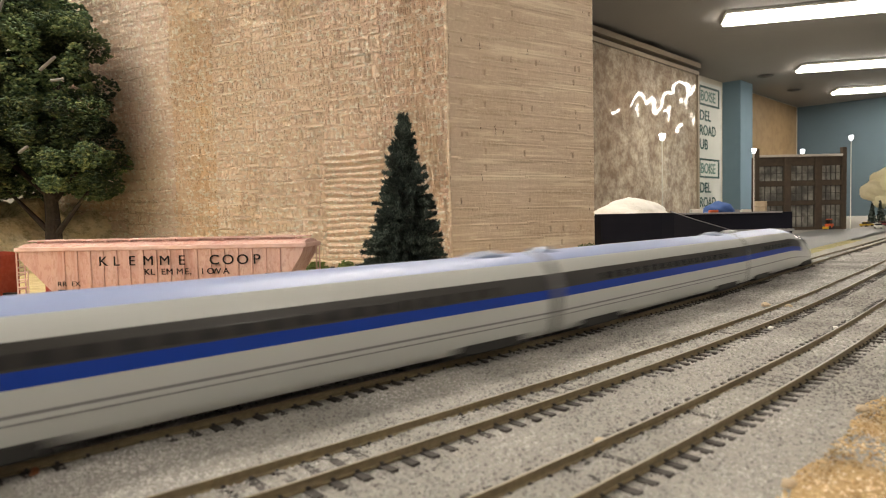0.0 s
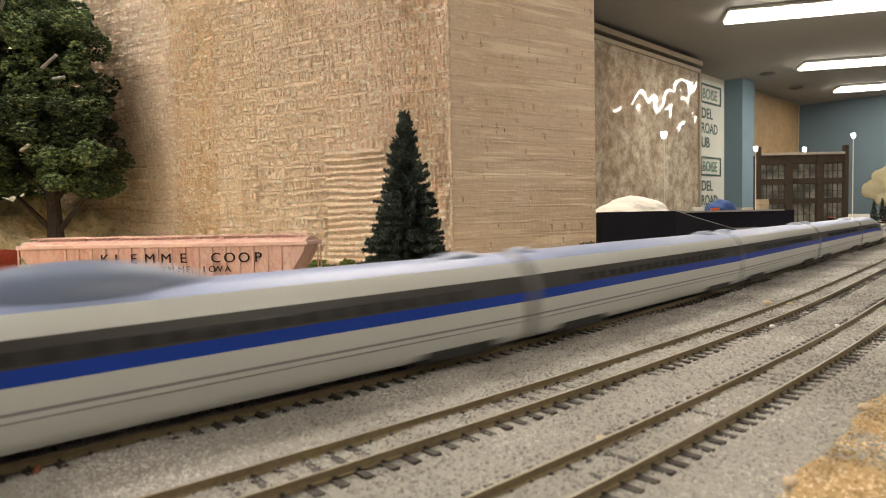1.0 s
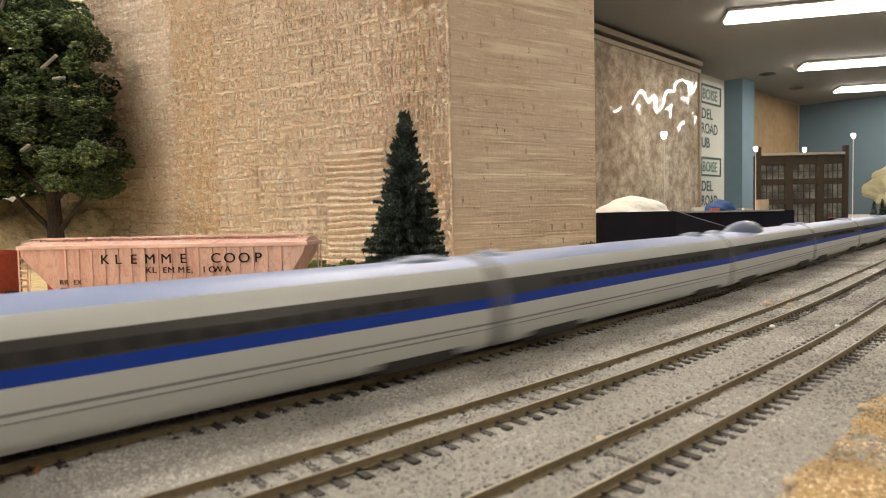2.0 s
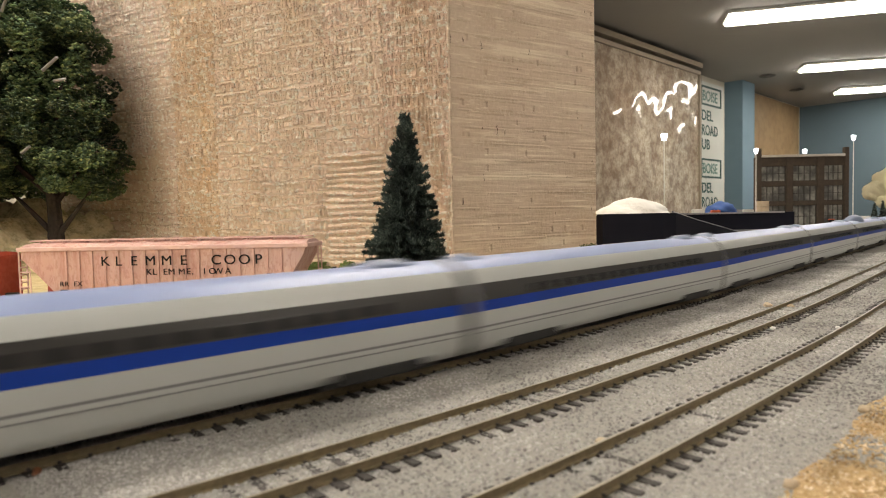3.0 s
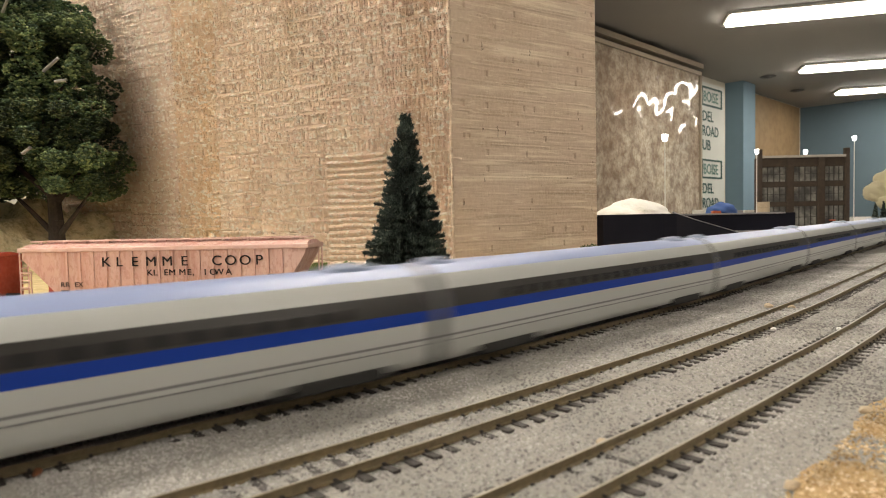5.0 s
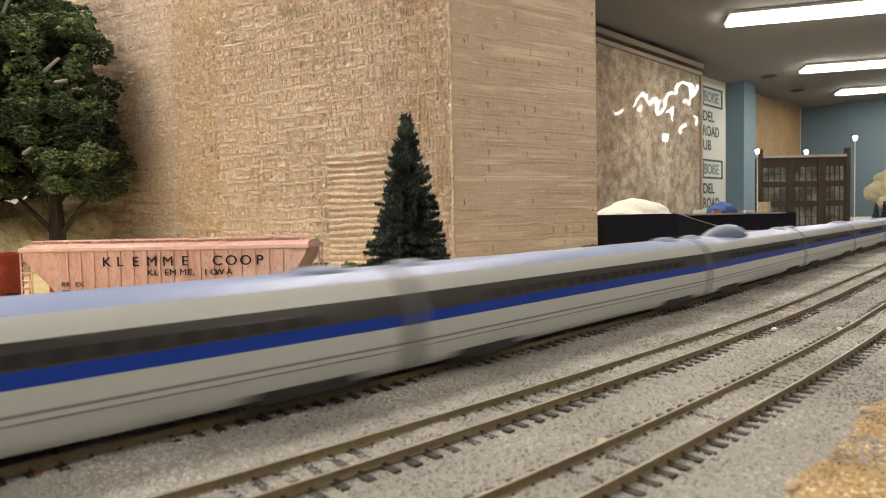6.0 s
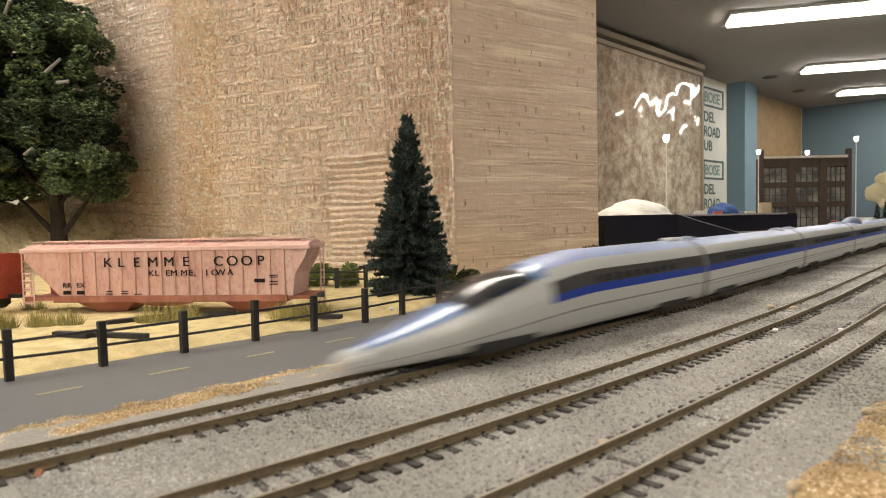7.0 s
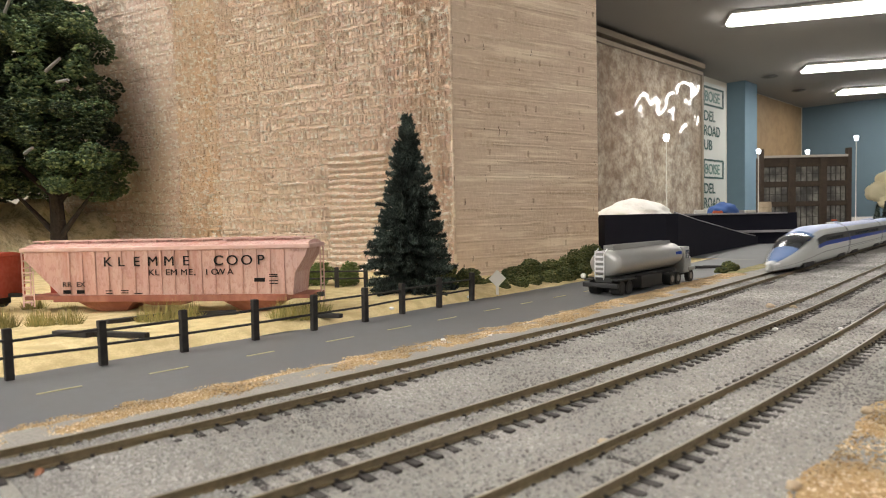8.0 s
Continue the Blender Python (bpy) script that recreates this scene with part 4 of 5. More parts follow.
def big_tree():
    rng = random.Random(11)
    root, K = Vector((-561, 950, 0)), 1.667
    t = thing("broadleaf_tree", Matrix(), "large dark green model tree with foam foliage and bare lower limbs", "tree")

    def P(x, y, z):
        return root + Vector((x * K, y * K * 0.72, 67.8 + (z - 67.8) * K))

    bm = bmesh.new()
    rod(bm, Vector((root.x, root.y, -10)), P(-1, 2, 72), 14, 10, 14)
    rod(bm, P(-1, 2, 72), P(-6, 4, 160), 10, 6, 12)
    part("trunk", bm, M_BARK, t)
    limbs = [((2, -1, 58), (34, -6, 96)), ((-2, 0, 60), (-36, -8, 100)), ((-2, 2, 84), (38, 10, 140)), ((-2, 2, 92), (-60, -10, 150)), ((-4, 3, 120), (20, -20, 190)), ((-5, 3, 130), (-40, 20, 220))]
    for a, b in limbs:
        part("limb", rod(bmesh.new(), P(*a), P(*b), 4.8, 2, 8), M_BARK, t)
    for a, b in (((30, -80, 188), (46, -90, 196)), ((40, -84, 179), (50, -86, 180)), ((14, -88, 124), (24, -96, 128)), ((-4, -70, 236), (4, -78, 244))):
        part("twig", rod(bmesh.new(), P(*a), P(*b), 2.2, 1.9, 8), M_TWIG, t)
    pl = []
    for _ in range(780):
        z = 99 + 215 * rng.random() ** 1.1
        rad = 106 * smooth_step(345, 205, z) * (0.9 + 0.2 * chance(int(z / 14), 3))
        ang = rng.uniform(0, 6.283)
        rr = rad * rng.uniform(0.3, 1.04)
        c = P(-52 + rr * math.cos(ang), rr * math.sin(ang) * 0.85, z)
        r = rng.uniform(10, 27)
        for p in clump_points(rng, c, r, int(8.5 * r), 0.75, 0.8):
            pl.append((p, rng.uniform(0.5, 1.5)))
    o = grains("crown", pl, 2.5, M_LEAF, "", "")
    o.parent = t
    return t


big_tree()


def needles(name, places, material):
    """Thin pointed needles: (root, tip) in metres."""
    verts, faces = [], []
    for a, b in places:
        d = b - a
        side = d.orthogonal().normalized() * 0.0006
        other = d.cross(side).normalized() * 0.0006
        i = len(verts)
        verts += [a + side, a - side * 0.5 + other, a - side * 0.5 - other, b]
        faces += [(i, i + 1, i + 3), (i + 1, i + 2, i + 3), (i + 2, i, i + 3)]
    return new(name, mesh_of(name, verts, faces, material))


def spruce():
    rng = random.Random(4)
    base = Vector((-30, 587, -4))
    t = thing("spruce_tree", Matrix(), "dark blue-green conical model spruce by the fence", "tree")
    part("trunk", rod(bmesh.new(), base + Vector((0, 0, -3)), base + Vector((0, 0, 156)), 3.2, 0.6, 8), M_BARK, t)
    pl = []
    z = 4.0
    while z < 160:
        u = z / 162
        rad = 43 * (1 - u) ** 0.85 + 2.0
        k = int(9 + 22 * (1 - u))
        turn = rng.uniform(0, 6.283)
        for b in range(k):
            ang = turn + 6.283 * b / k + rng.uniform(-0.25, 0.25)
            r1 = rad * rng.choice((0.62, 0.8, 0.95, 1.06)) * rng.uniform(0.9, 1.14)
            out, z1 = Vector((math.cos(ang), math.sin(ang), 0)), z + rng.gauss(0, 2.6)
            across = Vector((-out.y, out.x, 0))
            steps = int(r1 / 0.9) + 2
            for q in range(steps):
                f = q / steps
                mid = base + out * r1 * (0.2 + 0.8 * f) + Vector((0, 0, z1 - 12 * f * (1 - u) + 6 * f * f))
                for _ in range(8):
                    fan = across * rng.uniform(-1, 1) * (1.9 * (1 - f) + 0.8) + Vector((0, 0, rng.gauss(0, 0.7)))
                    tip = mid + fan * 1.8 + out * rng.uniform(1.0, 3.0) + Vector((0, 0, rng.gauss(0.3, 1.1)))
                    pl.append(((mid + fan * 0.5) * MM, tip * MM))
        z += 3.6 + 2.6 * (1 - u)
    for _ in range(160):
        a = base + Vector((rng.gauss(0, 0.6), rng.gauss(0, 0.6), rng.uniform(144, 160)))
        pl.append((a * MM, (a + Vector((rng.gauss(0, 1.8), rng.gauss(0, 1.8), rng.uniform(1, 3)))) * MM))
    needles("crown", pl, M_NEEDLE).parent = t


spruce()


def bush(x, y, z, r, hgt, material, label, seed):
    rng = random.Random(seed)
    pl = []
    for _ in range(16):
        a = rng.uniform(0, 6.283)
        c = (x + r * 0.6 * math.cos(a) * rng.random(), y + r * 0.5 * math.sin(a) * rng.random(), z + hgt * rng.uniform(0.15, 0.7))
        for p in clump_points(rng, c, r * rng.uniform(0.28, 0.5), 130, 0.6):
            pl.append((p, rng.uniform(0.6, 1.4)))
    grains("bush", pl, 1.25, material, label, "bush", kind="")


for i, (x, y, r, hgt) in enumerate(((52, 648, 13, 16), (70, 672, 15, 22), (90, 690, 18, 34), (108, 708, 16, 28), (126, 722, 17, 28), (144, 738, 17, 32), (160, 756, 19, 40), (180, 774, 21, 46), (205, 798, 21, 42), (80, 705, 13, 24), (118, 738, 14, 30), (36, 640, 11, 14), (58, 622, 9, 12), (74, 640, 11, 16), (92, 660, 11, 15), (112, 684, 12, 17), (134, 708, 12, 18), (156, 734, 13, 22), (20, 612, 9, 12), (4, 618, 10, 14))):
    bush(x, y, -6, r, hgt, M_BUSH, "dusty olive model bush at the foot of the pier", 30 + i)
for i, (x, y, r, hgt) in enumerate(((-150, 655, 18, 28), (-125, 660, 18, 30), (-98, 655, 18, 28), (24, 640, 13, 18), (2, 660, 14, 22))):
    bush(x, y, 0, r, hgt, M_LIME if i < 3 else M_BUSH, "light green model shrub on the sand", 50 + i)


def grass_tuft(x, y, z, seed, k=150, hgt=15, spread=9):
    rng = random.Random(seed)
    verts, faces = [], []
    for _ in range(k):
        a, r = rng.uniform(0, 6.283), spread * math.sqrt(rng.random())
        px, py = x + r * math.cos(a), y + r * math.sin(a) * 0.6
        h = hgt * rng.uniform(0.45, 1.1) * (1.1 - 0.7 * (r / spread) ** 2)
        lx, ly = (px - x) * 0.35 + rng.gauss(0, 2.2), rng.gauss(0, 2.0)
        w = 0.28
        b = len(verts)
        verts += [Vector(q) * MM for q in ((px - w, py, z - 1), (px + w, py, z - 1), (px, py + w, z - 1), (px + lx, py + ly, z + h))]
        faces += [(b, b + 1, b + 3), (b + 1, b + 2, b + 3), (b + 2, b, b + 3)]
    tagged(new("grass_tuft", mesh_of("grass_tuft", verts, faces, M_GRASS)), "dry yellow-green grass tuft on the sand", "grass", "grass tufts")


for i, (x, y, k) in enumerate(((-290, 425, 160), (-268, 428, 200), (-252, 432, 160), (-306, 440, 120), (-200, 440, 160), (-188, 446, 120), (-176, 446, 90), (-110, 440, 160), (-100, 446, 140), (-92, 470, 120), (-340, 470, 140), (-330, 520, 140))):
    grass_tuft(x, y, sand_z((x + y) * C45, (y - x) * C45), 70 + i, k)


# ---- road sign ----
def road_sign():
    t = thing("road_sign", Matrix.Translation(Vector((49, 594, -6)) * MM) @ Matrix.Rotation(radians(8), 4, "Z"), "white diamond model road sign on a pale post", "road sign")
    part("post", box(bmesh.new(), -1.2, 1.2, -0.6, 0.6, -2, 14, 0.2), M_SIGNBACK, t)
    bm = box(bmesh.new(), -5.8, 5.8, -0.4, 0.4, -5.8, 5.8, 0.2, Matrix.Translation((0, -0.001, 0.0165)) @ Matrix.Rotation(radians(45), 4, "Y"))
    part("plate", bm, M_SIGNBACK, t)


road_sign()


# ---- tanker lorry ----
def tanker():
    p = W(509, 307, -4.6)
    t = thing("tanker_lorry", Matrix.Translation(p) @ Matrix.Rotation(radians(46), 4, "Z") @ Matrix.Diagonal((1.06, 1.12, 1.12, 1)), "grey tanker lorry with silver ladder parked on the road", "lorry")
    rings = []
    for x, f in ((0, 0.55), (0.8, 0.8), (3, 0.96), (6, 1.0), (60, 1.0), (118, 1.0), (121, 0.96), (123.2, 0.8), (124, 0.55)):
        rings.append([(x, 14.5 * f * math.cos(a), 24.5 + 11 * f * math.sin(a)) for a in [6.2832 * k / 28 for k in range(28)]])
    rings = [[(x, y, z + 0.016 * x) for x, y, z in r] for r in rings]
    part("tank", loft(bmesh.new(), rings), M_TANK, t, smooth=True)
    bm = box(bmesh.new(), 8, 116, -4.5, -3.6, 35, 39.2, 0.2)
    box(bm, 8, 116, 3.6, 4.5, 35, 39.2, 0.2)
    box(bm, 8, 9, -4.5, 4.5, 35, 38.2, 0.2)
    box(bm, 115, 116, -4.5, 4.5, 36, 39.2, 0.2)
    part("catwalk", bm, M_TANK, t)
    bm = bmesh.new()
    for y in (-1, 7):
        rod(bm, (-1.6, y, 12), (-1.6, y, 33), 0.5, seg=6)
        rod(bm, (-1.6, y, 33), (4, y, 36.5), 0.5, seg=6)
    for k in range(6):
        box(bm, -2.2, -1.0, -1, 7, 14 + k * 3.9, 15.6 + k * 3.9, 0.2)
    part("ladder", bm, M_CHROME, t, "bright silver ladder")
    bm = box(bmesh.new(), -2, 60, -7, 7, 10, 14, 0.5)
    box(bm, 60, 122, -7, 7, 11, 14, 0.5)
    part("frame", bm, M_UNDER, t)
    part("bumper", box(bmesh.new(), -7, -4.5, -15.5, 15.5, 6.5, 10, 0.5), M_UNDER, t)
    for y in (-1, 1):
        part("mudguard", box(bmesh.new(), -4, 26, y * 11.5 - 4.5, y * 11.5 + 4.5, 11.6, 12.8, 0.5), M_UNDER, t)
        if y > 0:
            part("tail_lamp", rod(bmesh.new(), (-6.2, y * 15.5, 15), (-4.6, y * 15.5, 15), 2.2, seg=14), M_SIGNBACK, t)
    part("support_box", box(bmesh.new(), 40, 80, -13, 13, 2.5, 13, 1), M_UNDER, t)
    for x in (4.5, 17, 100, 112.5, 141):
        for y in (-1, 1):
            w = part("wheel", rod(bmesh.new(), (x, y * 13.5, 5.6), (x, y * (9.5 if x > 130 else 6), 5.6), 5.6, seg=22), M_TYRE, t)
            part("rim", rod(bmesh.new(), (x, y * 13.7, 5.6), (x, y * 12.8, 5.6), 3.0, seg=14), M_WHEEL if x > 90 else M_UNDER, w)
    part("tractor_frame", box(bmesh.new(), 90, 150, -6, 6, 6, 10, 0.5), M_UNDER, t)
    bm = box(bmesh.new(), 126.5, 138, -13.5, 13.5, 9, 33, 1.2)
    cab = part("cab", bm, M_TANK, t)
    for y in (-13.6, 13.6):
        part("side_window", box(bmesh.new(), 129, 136, y - 0.3, y + 0.3, 22, 30, 0.3), M_GLASS, cab)
    part("rear_window", box(bmesh.new(), 126.1, 126.6, -8, 8, 24, 30, 0.2), M_GLASS, cab)
    part("bonnet", box(bmesh.new(), 138, 152, -9.5, 9.5, 9, 23, 1.5), M_TANK, t)
    for y in (-1, 1):
        part("front_wing", box(bmesh.new(), 134, 150, y * 11.5 - 3, y * 11.5 + 3, 10.5, 14, 1.2), M_TANK, t)
    part("grille", box(bmesh.new(), 152, 153, -8, 8, 10, 22, 0.3), M_CHROME, t)
    part("maker_mark", box(bmesh.new(), 106, 118, -14.45, -14.0, 27, 29.5, 0.1), M_BLUE, t)


tanker()

# ---- black fascia and what stands behind it ----
def wall_run(name, pts, thick, material, label, category):
    """An upright board along plan points, each with its own top height."""
    bm = bmesh.new()
    n = len(pts)
    rings = []
    for i, p in enumerate(pts):
        a, b = pts[max(0, i - 1)], pts[min(n - 1, i + 1)]
        d = (Vector(b[:2]) - Vector(a[:2])).normalized()
        q = Vector((p[0] - d.y * thick, p[1] + d.x * thick))
        rings.append([(p[0], p[1], -8), (q.x, q.y, -8), (q.x, q.y, p[2]), (p[0], p[1], p[2])])
    loft(bm, rings)
    return tagged(part(name, bm, material), label, category)


wall_run("black_fascia", ((226, 905, 66), (330, 960, 66), (357, 984, 65.5), (430, 1081, 52), (620, 1330, 20), (790, 1540, -4)), 12, M_BLACKWALL, "matt black board with a sloping top behind the road", "fascia")
# Pale rod stands in for the highlight along the board's sloping top edge.
bm = bmesh.new()
pts = [Vector((352, 984, 67.2)), Vector((425, 1083, 53.5)), Vector((615, 1332, 21.5)), Vector((785, 1542, -2.5))]
for a, b in zip(pts, pts[1:]):
    rod(bm, a, b, 1.6, seg=8)
tagged(part("cable", bm, M_GREYEDGE), "thin grey line standing in for the black board's lit top edge", "cable")


def plaster_hill():
    bm = bmesh.new()
    bmesh.ops.create_uvsphere(bm, u_segments=48, v_segments=24, radius=1)
    for v in bm.verts:
        k = 1 + 0.18 * noise.noise(v.co * 1.7) + 0.08 * noise.noise(v.co * 5)
        v.co = Vector((v.co.x * 0.078 * k, v.co.y * 0.07 * k, max(0, v.co.z) ** 1.7 * 0.034 * k * (1 - 0.25 * v.co.x)))
    tagged(part("plaster_hill", bm, M_PLASTER, m=Matrix.Translation((0.40, 1.33, 0.062)), smooth=True), "bare white plaster hill above the black fascia", "plaster hill")


plaster_hill()
deck = thing("raised_deck", Matrix(), "black raised layout deck with a grey edge strip", "deck")
part("deck_body", box(bmesh.new(), 230, 770, 1410, 2350, -8, 62, 1), M_BLACKWALL, deck)
part("edge_strip", box(bmesh.new(), 500, 745, 1403, 1409, 60, 63.4, 0.5), M_GREYEDGE, deck, "thin grey edging strip")
part("ledge", box(bmesh.new(), 600, 768, 1398, 1409, 20, 25, 0.5), M_GREYEDGE, deck, "pale narrow ledge")


def lamp_post(x, y, z0, z1, label):
    t = thing("model_lamp_post", Matrix.Translation(Vector((x, y, 0)) * MM), label, "street lamp", "model street lamps")
    part("pole", rod(bmesh.new(), (0, 0, z0), (0, 0, z1 - 6), 1.6, 1.2, seg=10), M_SIGNBACK, t)
    bm = bmesh.new()
    rings = []
    for z, r in ((z1 - 8, 3), (z1 - 6, 5.2), (z1 + 4, 7.2), (z1 + 7, 6.6), (z1 + 8, 3)):
        rings.append([(r * math.cos(6.2832 * k / 14), r * math.sin(6.2832 * k / 14), z) for k in range(14)])
    part("lantern", loft(bm, rings), M_MODELLAMP, t, "glowing white lantern")


lamp_post(497, 1440, 62, 232, "white model street lamp with glowing square lantern")
lamp_post(1050, 2160, -4, 262, "white model street lamp beside the brick building")
lamp_post(1285, 2290, -4, 268, "white model street lamp behind the brick building")
lamp_post(1380, 2170, -4, 300, "tall white model street lamp beside the brick building")


def brick_building():
    t = thing("brick_building", Matrix.Translation(Vector((1075, 2200, -5)) * MM) @ Matrix.Rotation(radians(0.5), 4, "Z"), "dark brown brick model warehouse with three rows of windows", "building")
    Wd, Hh = 312, 262
    part("wall", box(bmesh.new(), 6, Wd - 6, 14, 40, 0, Hh - 12), M_BRICKDARK, t)
    for x in (0, 100, 206, Wd - 14):
        part("pier", box(bmesh.new(), x, x + (22 if x not in (0, Wd - 14) else 14), 0, 16, 0, Hh + (16 if x in (0, Wd - 14) else -14), 1), M_BRICKDARK, t)
    part("cornice", box(bmesh.new(), 14, Wd - 14, -2, 14, Hh - 14, Hh - 6, 1), M_CORNICE, t)
    for z0, z1 in ((Hh - 44, Hh - 14), (150, 168), (84, 100), (0, 10)):
        part("spandrel", box(bmesh.new(), 12, Wd - 12, 5, 15, z0, z1, 0.5), M_BRICKDARK, t)
    for b0, b1 in ((16, 98), (124, 204), (230, 296)):
        for z0, z1 in ((168, 218), (100, 150), (10, 84)):
            wdw = part("window", box(bmesh.new(), b0, b1, 10.5, 13.8, z0, z1), M_PANE, t)
            bm = bmesh.new()
            for k in range(5):
                x = b0 + (b1 - b0) * k / 4
                box(bm, x - 1.2, x + 1.2, 8.5, 10.6, z0, z1)
            for k in range(3):
                z = z0 + (z1 - z0) * k / 2
                box(bm, b0, b1, 8.7, 10.4, z - 0.8, z + 0.8)
            part("glazing_grid", bm, M_MUNTIN, wdw)


brick_building()


def cream_tree(x, y, z, r, seed):
    bm = bmesh.new()
    bmesh.ops.create_icosphere(bm, subdivisions=4, radius=1)
    for v in bm.verts:
        k = 1 + 0.22 * noise.noise(v.co * 1.6 + Vector((seed, 0, 0))) + 0.1 * noise.noise(v.co * 6)
        v.co = Vector((v.co.x, v.co.y * 0.8, v.co.z * 0.85)) * k * r * MM
    t = thing("cream_tree", Matrix.Translation(Vector((x, y, z)) * MM), "pale cream foam tree at the far end", "tree", "cream foam trees")
    part("crown", bm, M_CREAMTREE, t, smooth=True)
    part("trunk", rod(bmesh.new(), (0, 0, -z - 4), (0, 0, -r * 0.4), 6, 4, 8), M_BARK, t)


for i, (x, y, z, r) in enumerate(((1945, 2900, 140, 52), (2035, 2900, 180, 88), (1975, 2880, 95, 42), (2075, 2870, 95, 55))):
    cream_tree(x, y, z, r, i * 3.1)


# ---- loose grains and small things ----
def scatter():
    rng = random.Random(21)
    pl = []
    lines = (line_a, line_b, line_c)
    while len(pl) < 140000:
        s = 40 + 1160 * rng.random() ** 1.95
        n = rng.uniform(max(-10, 30 - s * 0.1), line_a(s) + 17)
        if any(abs(abs(n - f(s)) - 8.7) < 1.3 for f in lines):
            continue
        z = ballast_z(s, n) + rng.uniform(-0.25, 0.3)
        pl.append((W(s, n, z), rng.choice((0.55, 0.75, 1.0, 1.35)) * (1 + s / 700)))
    grains("ballast_grains", pl, 0.47, M_PEBBLE, "loose grey ballast grains between the rails", "ballast")
    pl = []
    while len(pl) < 30000:
        s = rng.uniform(20, 760)
        a, b = line_a(s) + 17, road_front(s) + 3
        n = a + (b - a) * rng.random()
        pl.append((W(s, n, verge_z(s, n) + 0.2), rng.choice((0.7, 1.0, 1.5))))
    grains("verge_grains", pl, 0.36, M_OCHRE_GRAIN, "orange-brown turf crumbs beside the road", "turf")
    pl = []
    while len(pl) < 26000:
        s = rng.uniform(0, 320)
        n = rng.uniform(-40, 52)
        pl.append((W(s, n, -2.9 + rng.uniform(-0.2, 0.9)), rng.choice((0.5, 0.8, 1.3))))
    grains("turf_grains", pl, 0.5, M_OCHRE_GRAIN, "ochre turf crumbs at the layout edge", "turf")


scatter()


def stone(x, y, z, r, material, label, seed, name="stone"):
    bm = bmesh.new()
    bmesh.ops.create_icosphere(bm, subdivisions=2, radius=1)
    for v in bm.verts:
        k = 1 + 0.35 * noise.noise(v.co * 1.4 + Vector((seed * 3.3, 0, 0)))
        v.co = Vector((v.co.x, v.co.y * 0.8, v.co.z * 0.6)) * k * r * MM
    tagged(part(name, bm, material, m=Matrix.Translation(Vector((x, y, z)) * MM)), label, "stone")


M_WHITESTONE = mat("white_stone", (0.8, 0.8, 0.78), 0.6)
M_TANSTONE = mat("tan_stone", (0.5, 0.4, 0.28), 0.9, spots=((300, 0.5, (0.4, 0.3, 0.2)),))
for x, y, z, r, m, lab in ((195, 380, -2.2, 1.7, M_WHITESTONE, "small white pebble beside the middle track"), (231, 376, -2.2, 1.5, M_WHITESTONE, "small white pebble by the near track"),
                           (238, 471, -2, 3.2, M_TANSTONE, "tan pebble between the middle rails"), (250, 463, -2, 2.6, M_TANSTONE, "tan pebble between the middle rails"), (-1, 374, -3.4, 1.6, M_WHITESTONE, "white chip at the road edge"),
                           (27, 383, -3, 1.2, M_WHITESTONE, "white chip on the verge"), (146, 222, -2.2, 2.3, M_TANSTONE, "tan stone on the turf edge"), (88, 162, -2.2, 2.2, M_TANSTONE, "tan stone on the turf edge"),
                           (48, 195, -2.2, 2.4, M_TANSTONE, "tan stone against the near rail"), (-40, 492, -0.6, 2.0, M_WHITESTONE, "white chip at the fence foot"), (22, 563, -2, 2.2, M_WHITESTONE, "white chip by the fence end")):
    stone(x, y, z, r, m, lab, x * 0.37)


def plank(x0, y0, x1, y1, w, label):
    a, b = Vector((x0, y0, 0)), Vector((x1, y1, 0))
    c = (a + b) / 2
    z = sand_z((c.x + c.y) * C45, (c.y - c.x) * C45)
    bm = box(bmesh.new(), -(b - a).length / 2, (b - a).length / 2, -w, w, 0, 3.2, 0.6)
    for v in bm.verts:
        v.co.z += 0.0006 * noise.noise(v.co * 60)
    tagged(part("timber", bm, M_POST, m=Matrix.Translation(Vector((c.x, c.y, z)) * MM) @ Matrix.Rotation(math.atan2(b.y - a.y, b.x - a.x), 4, "Z")), label, "timber", "old timbers")


plank(-233, 386, -207, 376, 2.6, "dark weathered timber lying on the sand")
plank(-212, 382, -172, 373, 2.2, "dark weathered timber lying on the sand")
plank(-226, 432, -200, 462, 2.4, "dark weathered timber beneath the hopper wagon")
plank(-196, 452, -150, 466, 2.2, "dark weathered timber beneath the hopper wagon")
plank(-102, 462, -72, 450, 2.6, "dark weathered timber beside the fence")


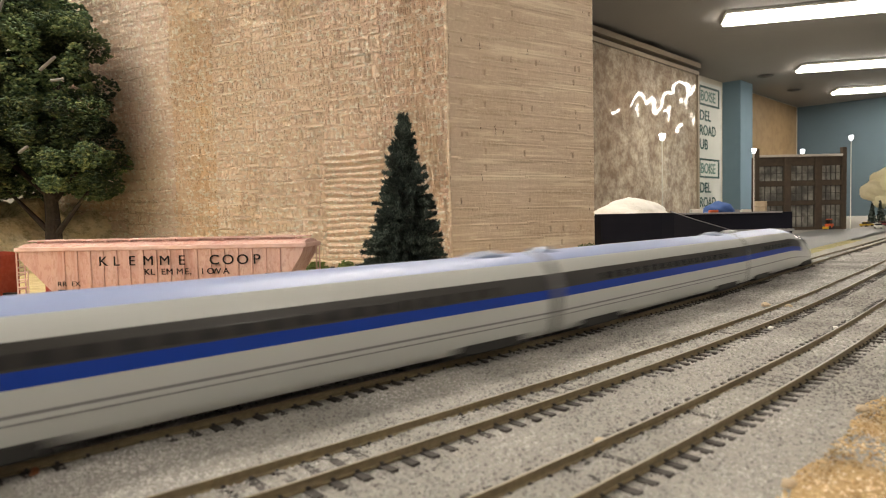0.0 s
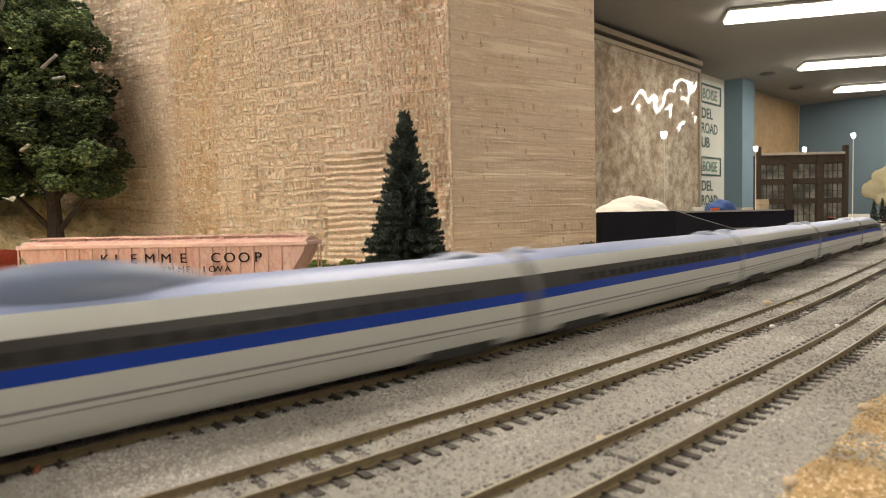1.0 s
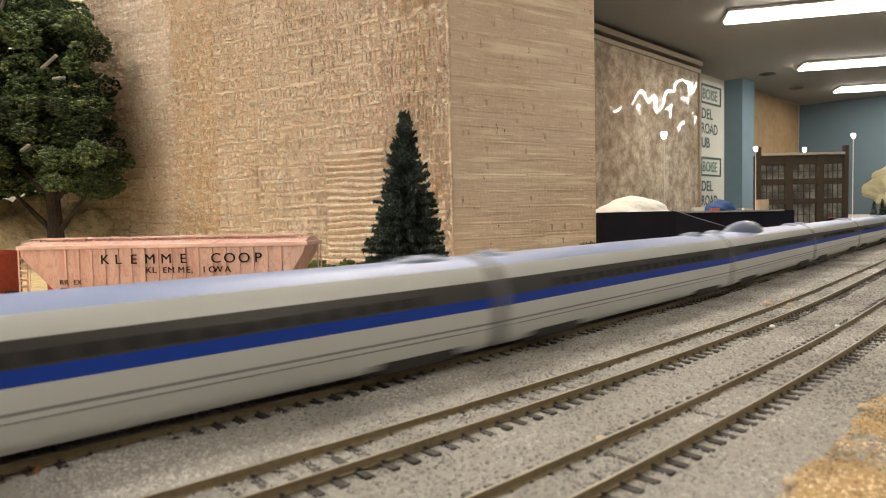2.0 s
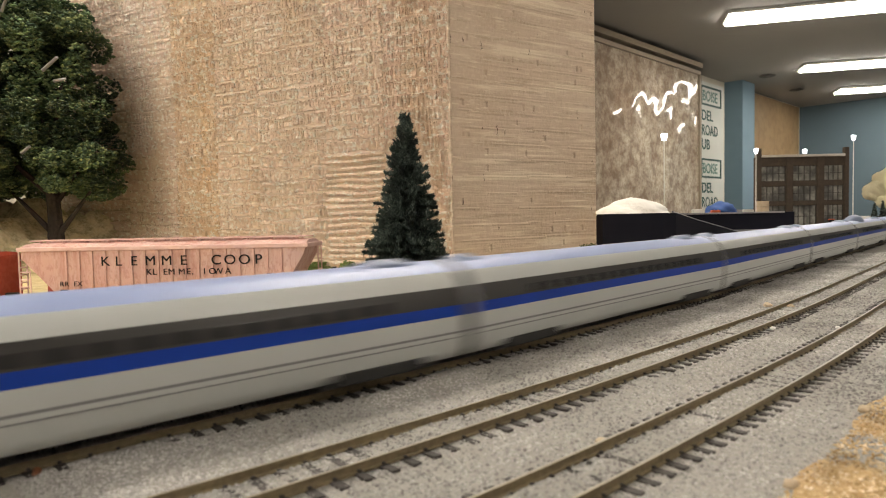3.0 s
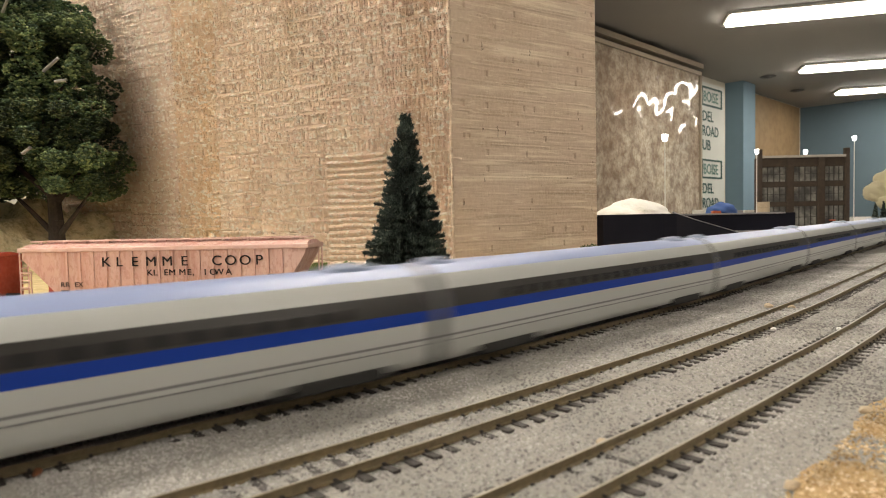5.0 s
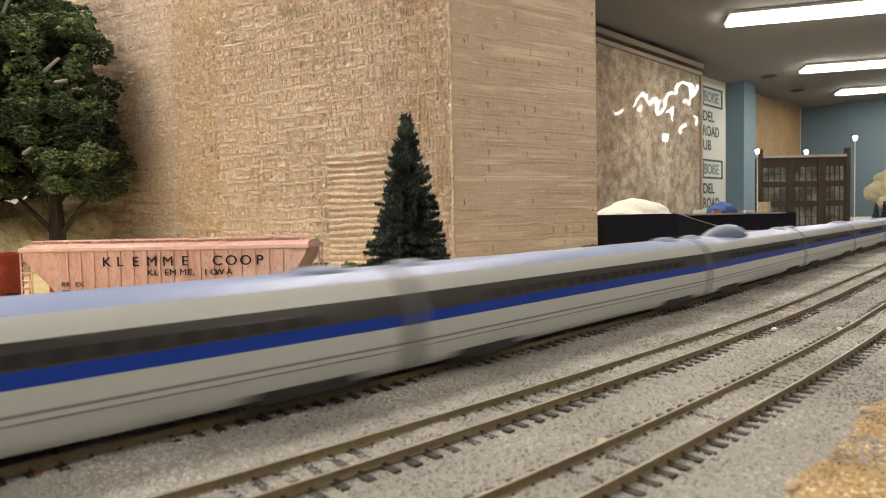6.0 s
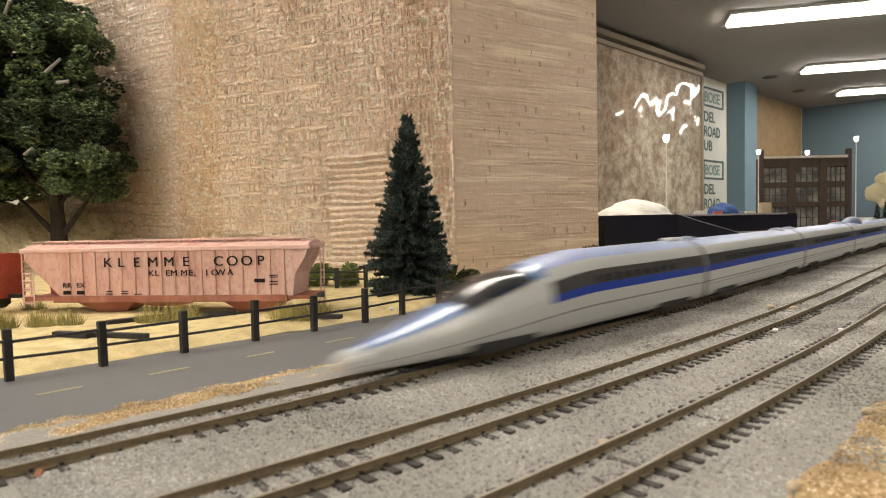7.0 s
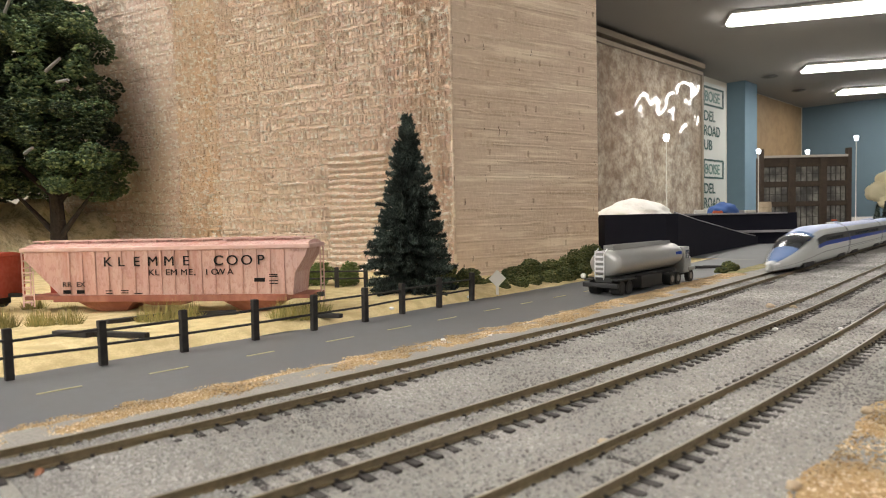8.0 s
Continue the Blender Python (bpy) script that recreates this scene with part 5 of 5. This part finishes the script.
# things behind the black fascia
def far_things():
    t = thing("blue_tarp", Matrix.Translation(Vector((640, 1480, 63)) * MM), "crumpled dark blue cloth heap on the deck", "cloth")
    bm = bmesh.new()
    bmesh.ops.create_uvsphere(bm, u_segments=32, v_segments=16, radius=1)
    for v in bm.verts:
        k = 1 + 0.2 * noise.noise(v.co * 2.2)
        v.co = Vector((v.co.x * 0.034 * k, v.co.y * 0.03 * k, max(0, v.co.z) * 0.024 * k))
    part("cloth", bm, M_NAVY, t, smooth=True)
    for x, y, w, h, m, lab in ((575, 1450, 24, 9, M_SIGNBACK, "small white carton on the deck"), (680, 1500, 30, 6, M_GREYEDGE, "low grey block on the deck"), (610, 1440, 18, 6, M_ORANGE, "small red block on the deck"),
                               (720, 1520, 22, 6, M_SIGNBACK, "small pale block on the deck")):
        b = box(bmesh.new(), -w / 2, w / 2, -6, 6, 0, h, 0.8)
        box(b, -w / 2 + 1, w / 2 - 1, -5, 5, h - 0.4, h + 0.8, 0.3)
        tagged(part("block", b, m, m=Matrix.Translation(Vector((x, y, 62)) * MM)), lab, "block")
    t = thing("drum", Matrix.Translation(Vector((740, 1490, 62)) * MM), "grey-brown drum standing on the deck", "drum")
    bm = bmesh.new()
    rings = [[(r * math.cos(6.2832 * k / 20), r * math.sin(6.2832 * k / 20), z) for k in range(20)] for z, r in ((0, 13), (1, 13.6), (12, 13), (13, 13.8), (24, 13), (25, 13.4))]
    part("shell", loft(bm, rings), M_TANSTONE, t)


far_things()


def small_car(x, y, turn, paint, label):
    t = thing("model_car", Matrix.Translation(Vector((x, y, -4.6)) * MM) @ Matrix.Rotation(radians(turn), 4, "Z"), label, "car", "model cars")
    part("body", box(bmesh.new(), -26, 26, -10, 10, 3.5, 10.5, 1.6), paint, t)
    bm = box(bmesh.new(), -15, 12, -9, 9, 10, 17, 2.4)
    part("cabin", bm, M_GLASS, t)
    part("roof", box(bmesh.new(), -12, 9, -8, 8, 16.4, 17.8, 0.6), paint, t)
    for dx in (-16, 16):
        for y2 in (-1, 1):
            part("wheel", rod(bmesh.new(), (dx, y2 * 10.2, 3.8), (dx, y2 * 7, 3.8), 3.8, seg=16), M_TYRE, t)


small_car(1480, 2180, 60, M_SIGNBACK, "white model car on the far street")
small_car(1600, 2420, 20, M_YELLOW, "yellow model car on the far street")
small_car(1500, 2500, 10, mat("green_car_paint", (0.05, 0.12, 0.07), 0.4), "dark green model car on the far street")
small_car(1690, 2460, 5, mat("maroon_car_paint", (0.2, 0.03, 0.03), 0.4), "dark red model car on the far street")


def loader():
    t = thing("model_loader", Matrix.Translation(Vector((1309, 2170, -4.6)) * MM) @ Matrix.Rotation(radians(20), 4, "Z") @ Matrix.Diagonal((0.65, 0.65, 0.65, 1)), "orange-red model loader beside the brick building", "vehicle")
    part("body", box(bmesh.new(), -18, 18, -12, 12, 8, 30, 2), M_ORANGE, t)
    part("cab", box(bmesh.new(), -10, 8, -10, 10, 30, 52, 2), M_GLASS, t)
    part("cab_roof", box(bmesh.new(), -12, 10, -11, 11, 51, 55, 1), M_ORANGE, t)
    part("bucket", box(bmesh.new(), -32, -20, -14, 14, 4, 16, 1.5), M_YELLOW, t)
    for dx in (-12, 13):
        for y in (-1, 1):
            part("wheel", rod(bmesh.new(), (dx, y * 15, 9), (dx, y * 10, 9), 9, seg=18), M_TYRE, t)


loader()


def small_spruce(x, y, h, seed):
    rng = random.Random(seed)
    t = thing("small_spruce", Matrix(), "small dark model conifer at the far end", "tree", "small far conifers")
    part("trunk", rod(bmesh.new(), (x, y, -6), (x, y, h), 2, 0.6, 6), M_BARK, t)
    pl = []
    for _ in range(500):
        u = rng.random()
        r = h * 0.2 * (1 - u) * math.sqrt(rng.random())
        a = rng.uniform(0, 6.283)
        pl.append((Vector((x + r * math.cos(a), y + r * math.sin(a), 6 + (h - 6) * u)) * MM, rng.uniform(0.7, 1.4)))
    o = grains("crown", pl, 3.0, M_NEEDLE, "", "")
    o.parent = t


for i, (x, y, h) in enumerate(((1800, 2640, 92), (1860, 2680, 104), (1925, 2700, 98), (1985, 2720, 108), (1740, 2600, 84))):
    small_spruce(x, y, h, 90 + i)
for i, (x, y, r, hgt) in enumerate(((362, 775, 12, 12), (340, 752, 9, 7))):
    bush(x - 12, y + 12, -6, r, hgt, M_BUSH, "low olive weeds at the track edge", 130 + i)
for a, b in (((262, 815), (300, 812)), ((292, 822), (345, 815)), ((330, 822), (362, 812))):
    bm = rod(bmesh.new(), (a[0], a[1], -2.4), (b[0], b[1], -2.2), 2.0, 1.7, 8)
    tagged(part("pole", bm, M_POST), "black pole lying across the far road", "pole", "lying poles")

# the cut rail end and feeder at the track's near end
tagged(part("feeder_wire", rod(rod(bmesh.new(), W(47, 213, -2.5) / MM, W(44, 208, -5) / MM, 1.2, 1.0, 8), W(44, 208, -5) / MM, W(36, 205, -4.5) / MM, 1.0, 0.8, 8), mat("copper_wire", (0.3, 0.12, 0.06), 0.5, 0.3)), "short copper feeder wire at the rail", "wire")


# ceiling vents
def ceiling_vent(s, n, r):
    t = thing("ceiling_vent", Matrix.Translation(W(s, n, CEIL)), "round grey ceiling air vent", "air vent", "ceiling vents")
    for k, (r0, z) in enumerate(((r, -2), (r * 0.72, -6), (r * 0.44, -10))):
        bm = bmesh.new()
        rings = [[(q * math.cos(6.2832 * i / 28), q * math.sin(6.2832 * i / 28), zz) for i in range(28)] for q, zz in ((r0 * 0.8, 2), (r0 * 0.8, z), (r0, z - 4), (r0 * 0.94, z - 8))]
        part("cone", loft(bm, rings), M_VENT, t, smooth=True)


M_VENT = mat("vent_grey", (0.12, 0.115, 0.11), 0.6)
ceiling_vent(6781, 2240, 75)
ceiling_vent(7823, 2290, 70)

motions()
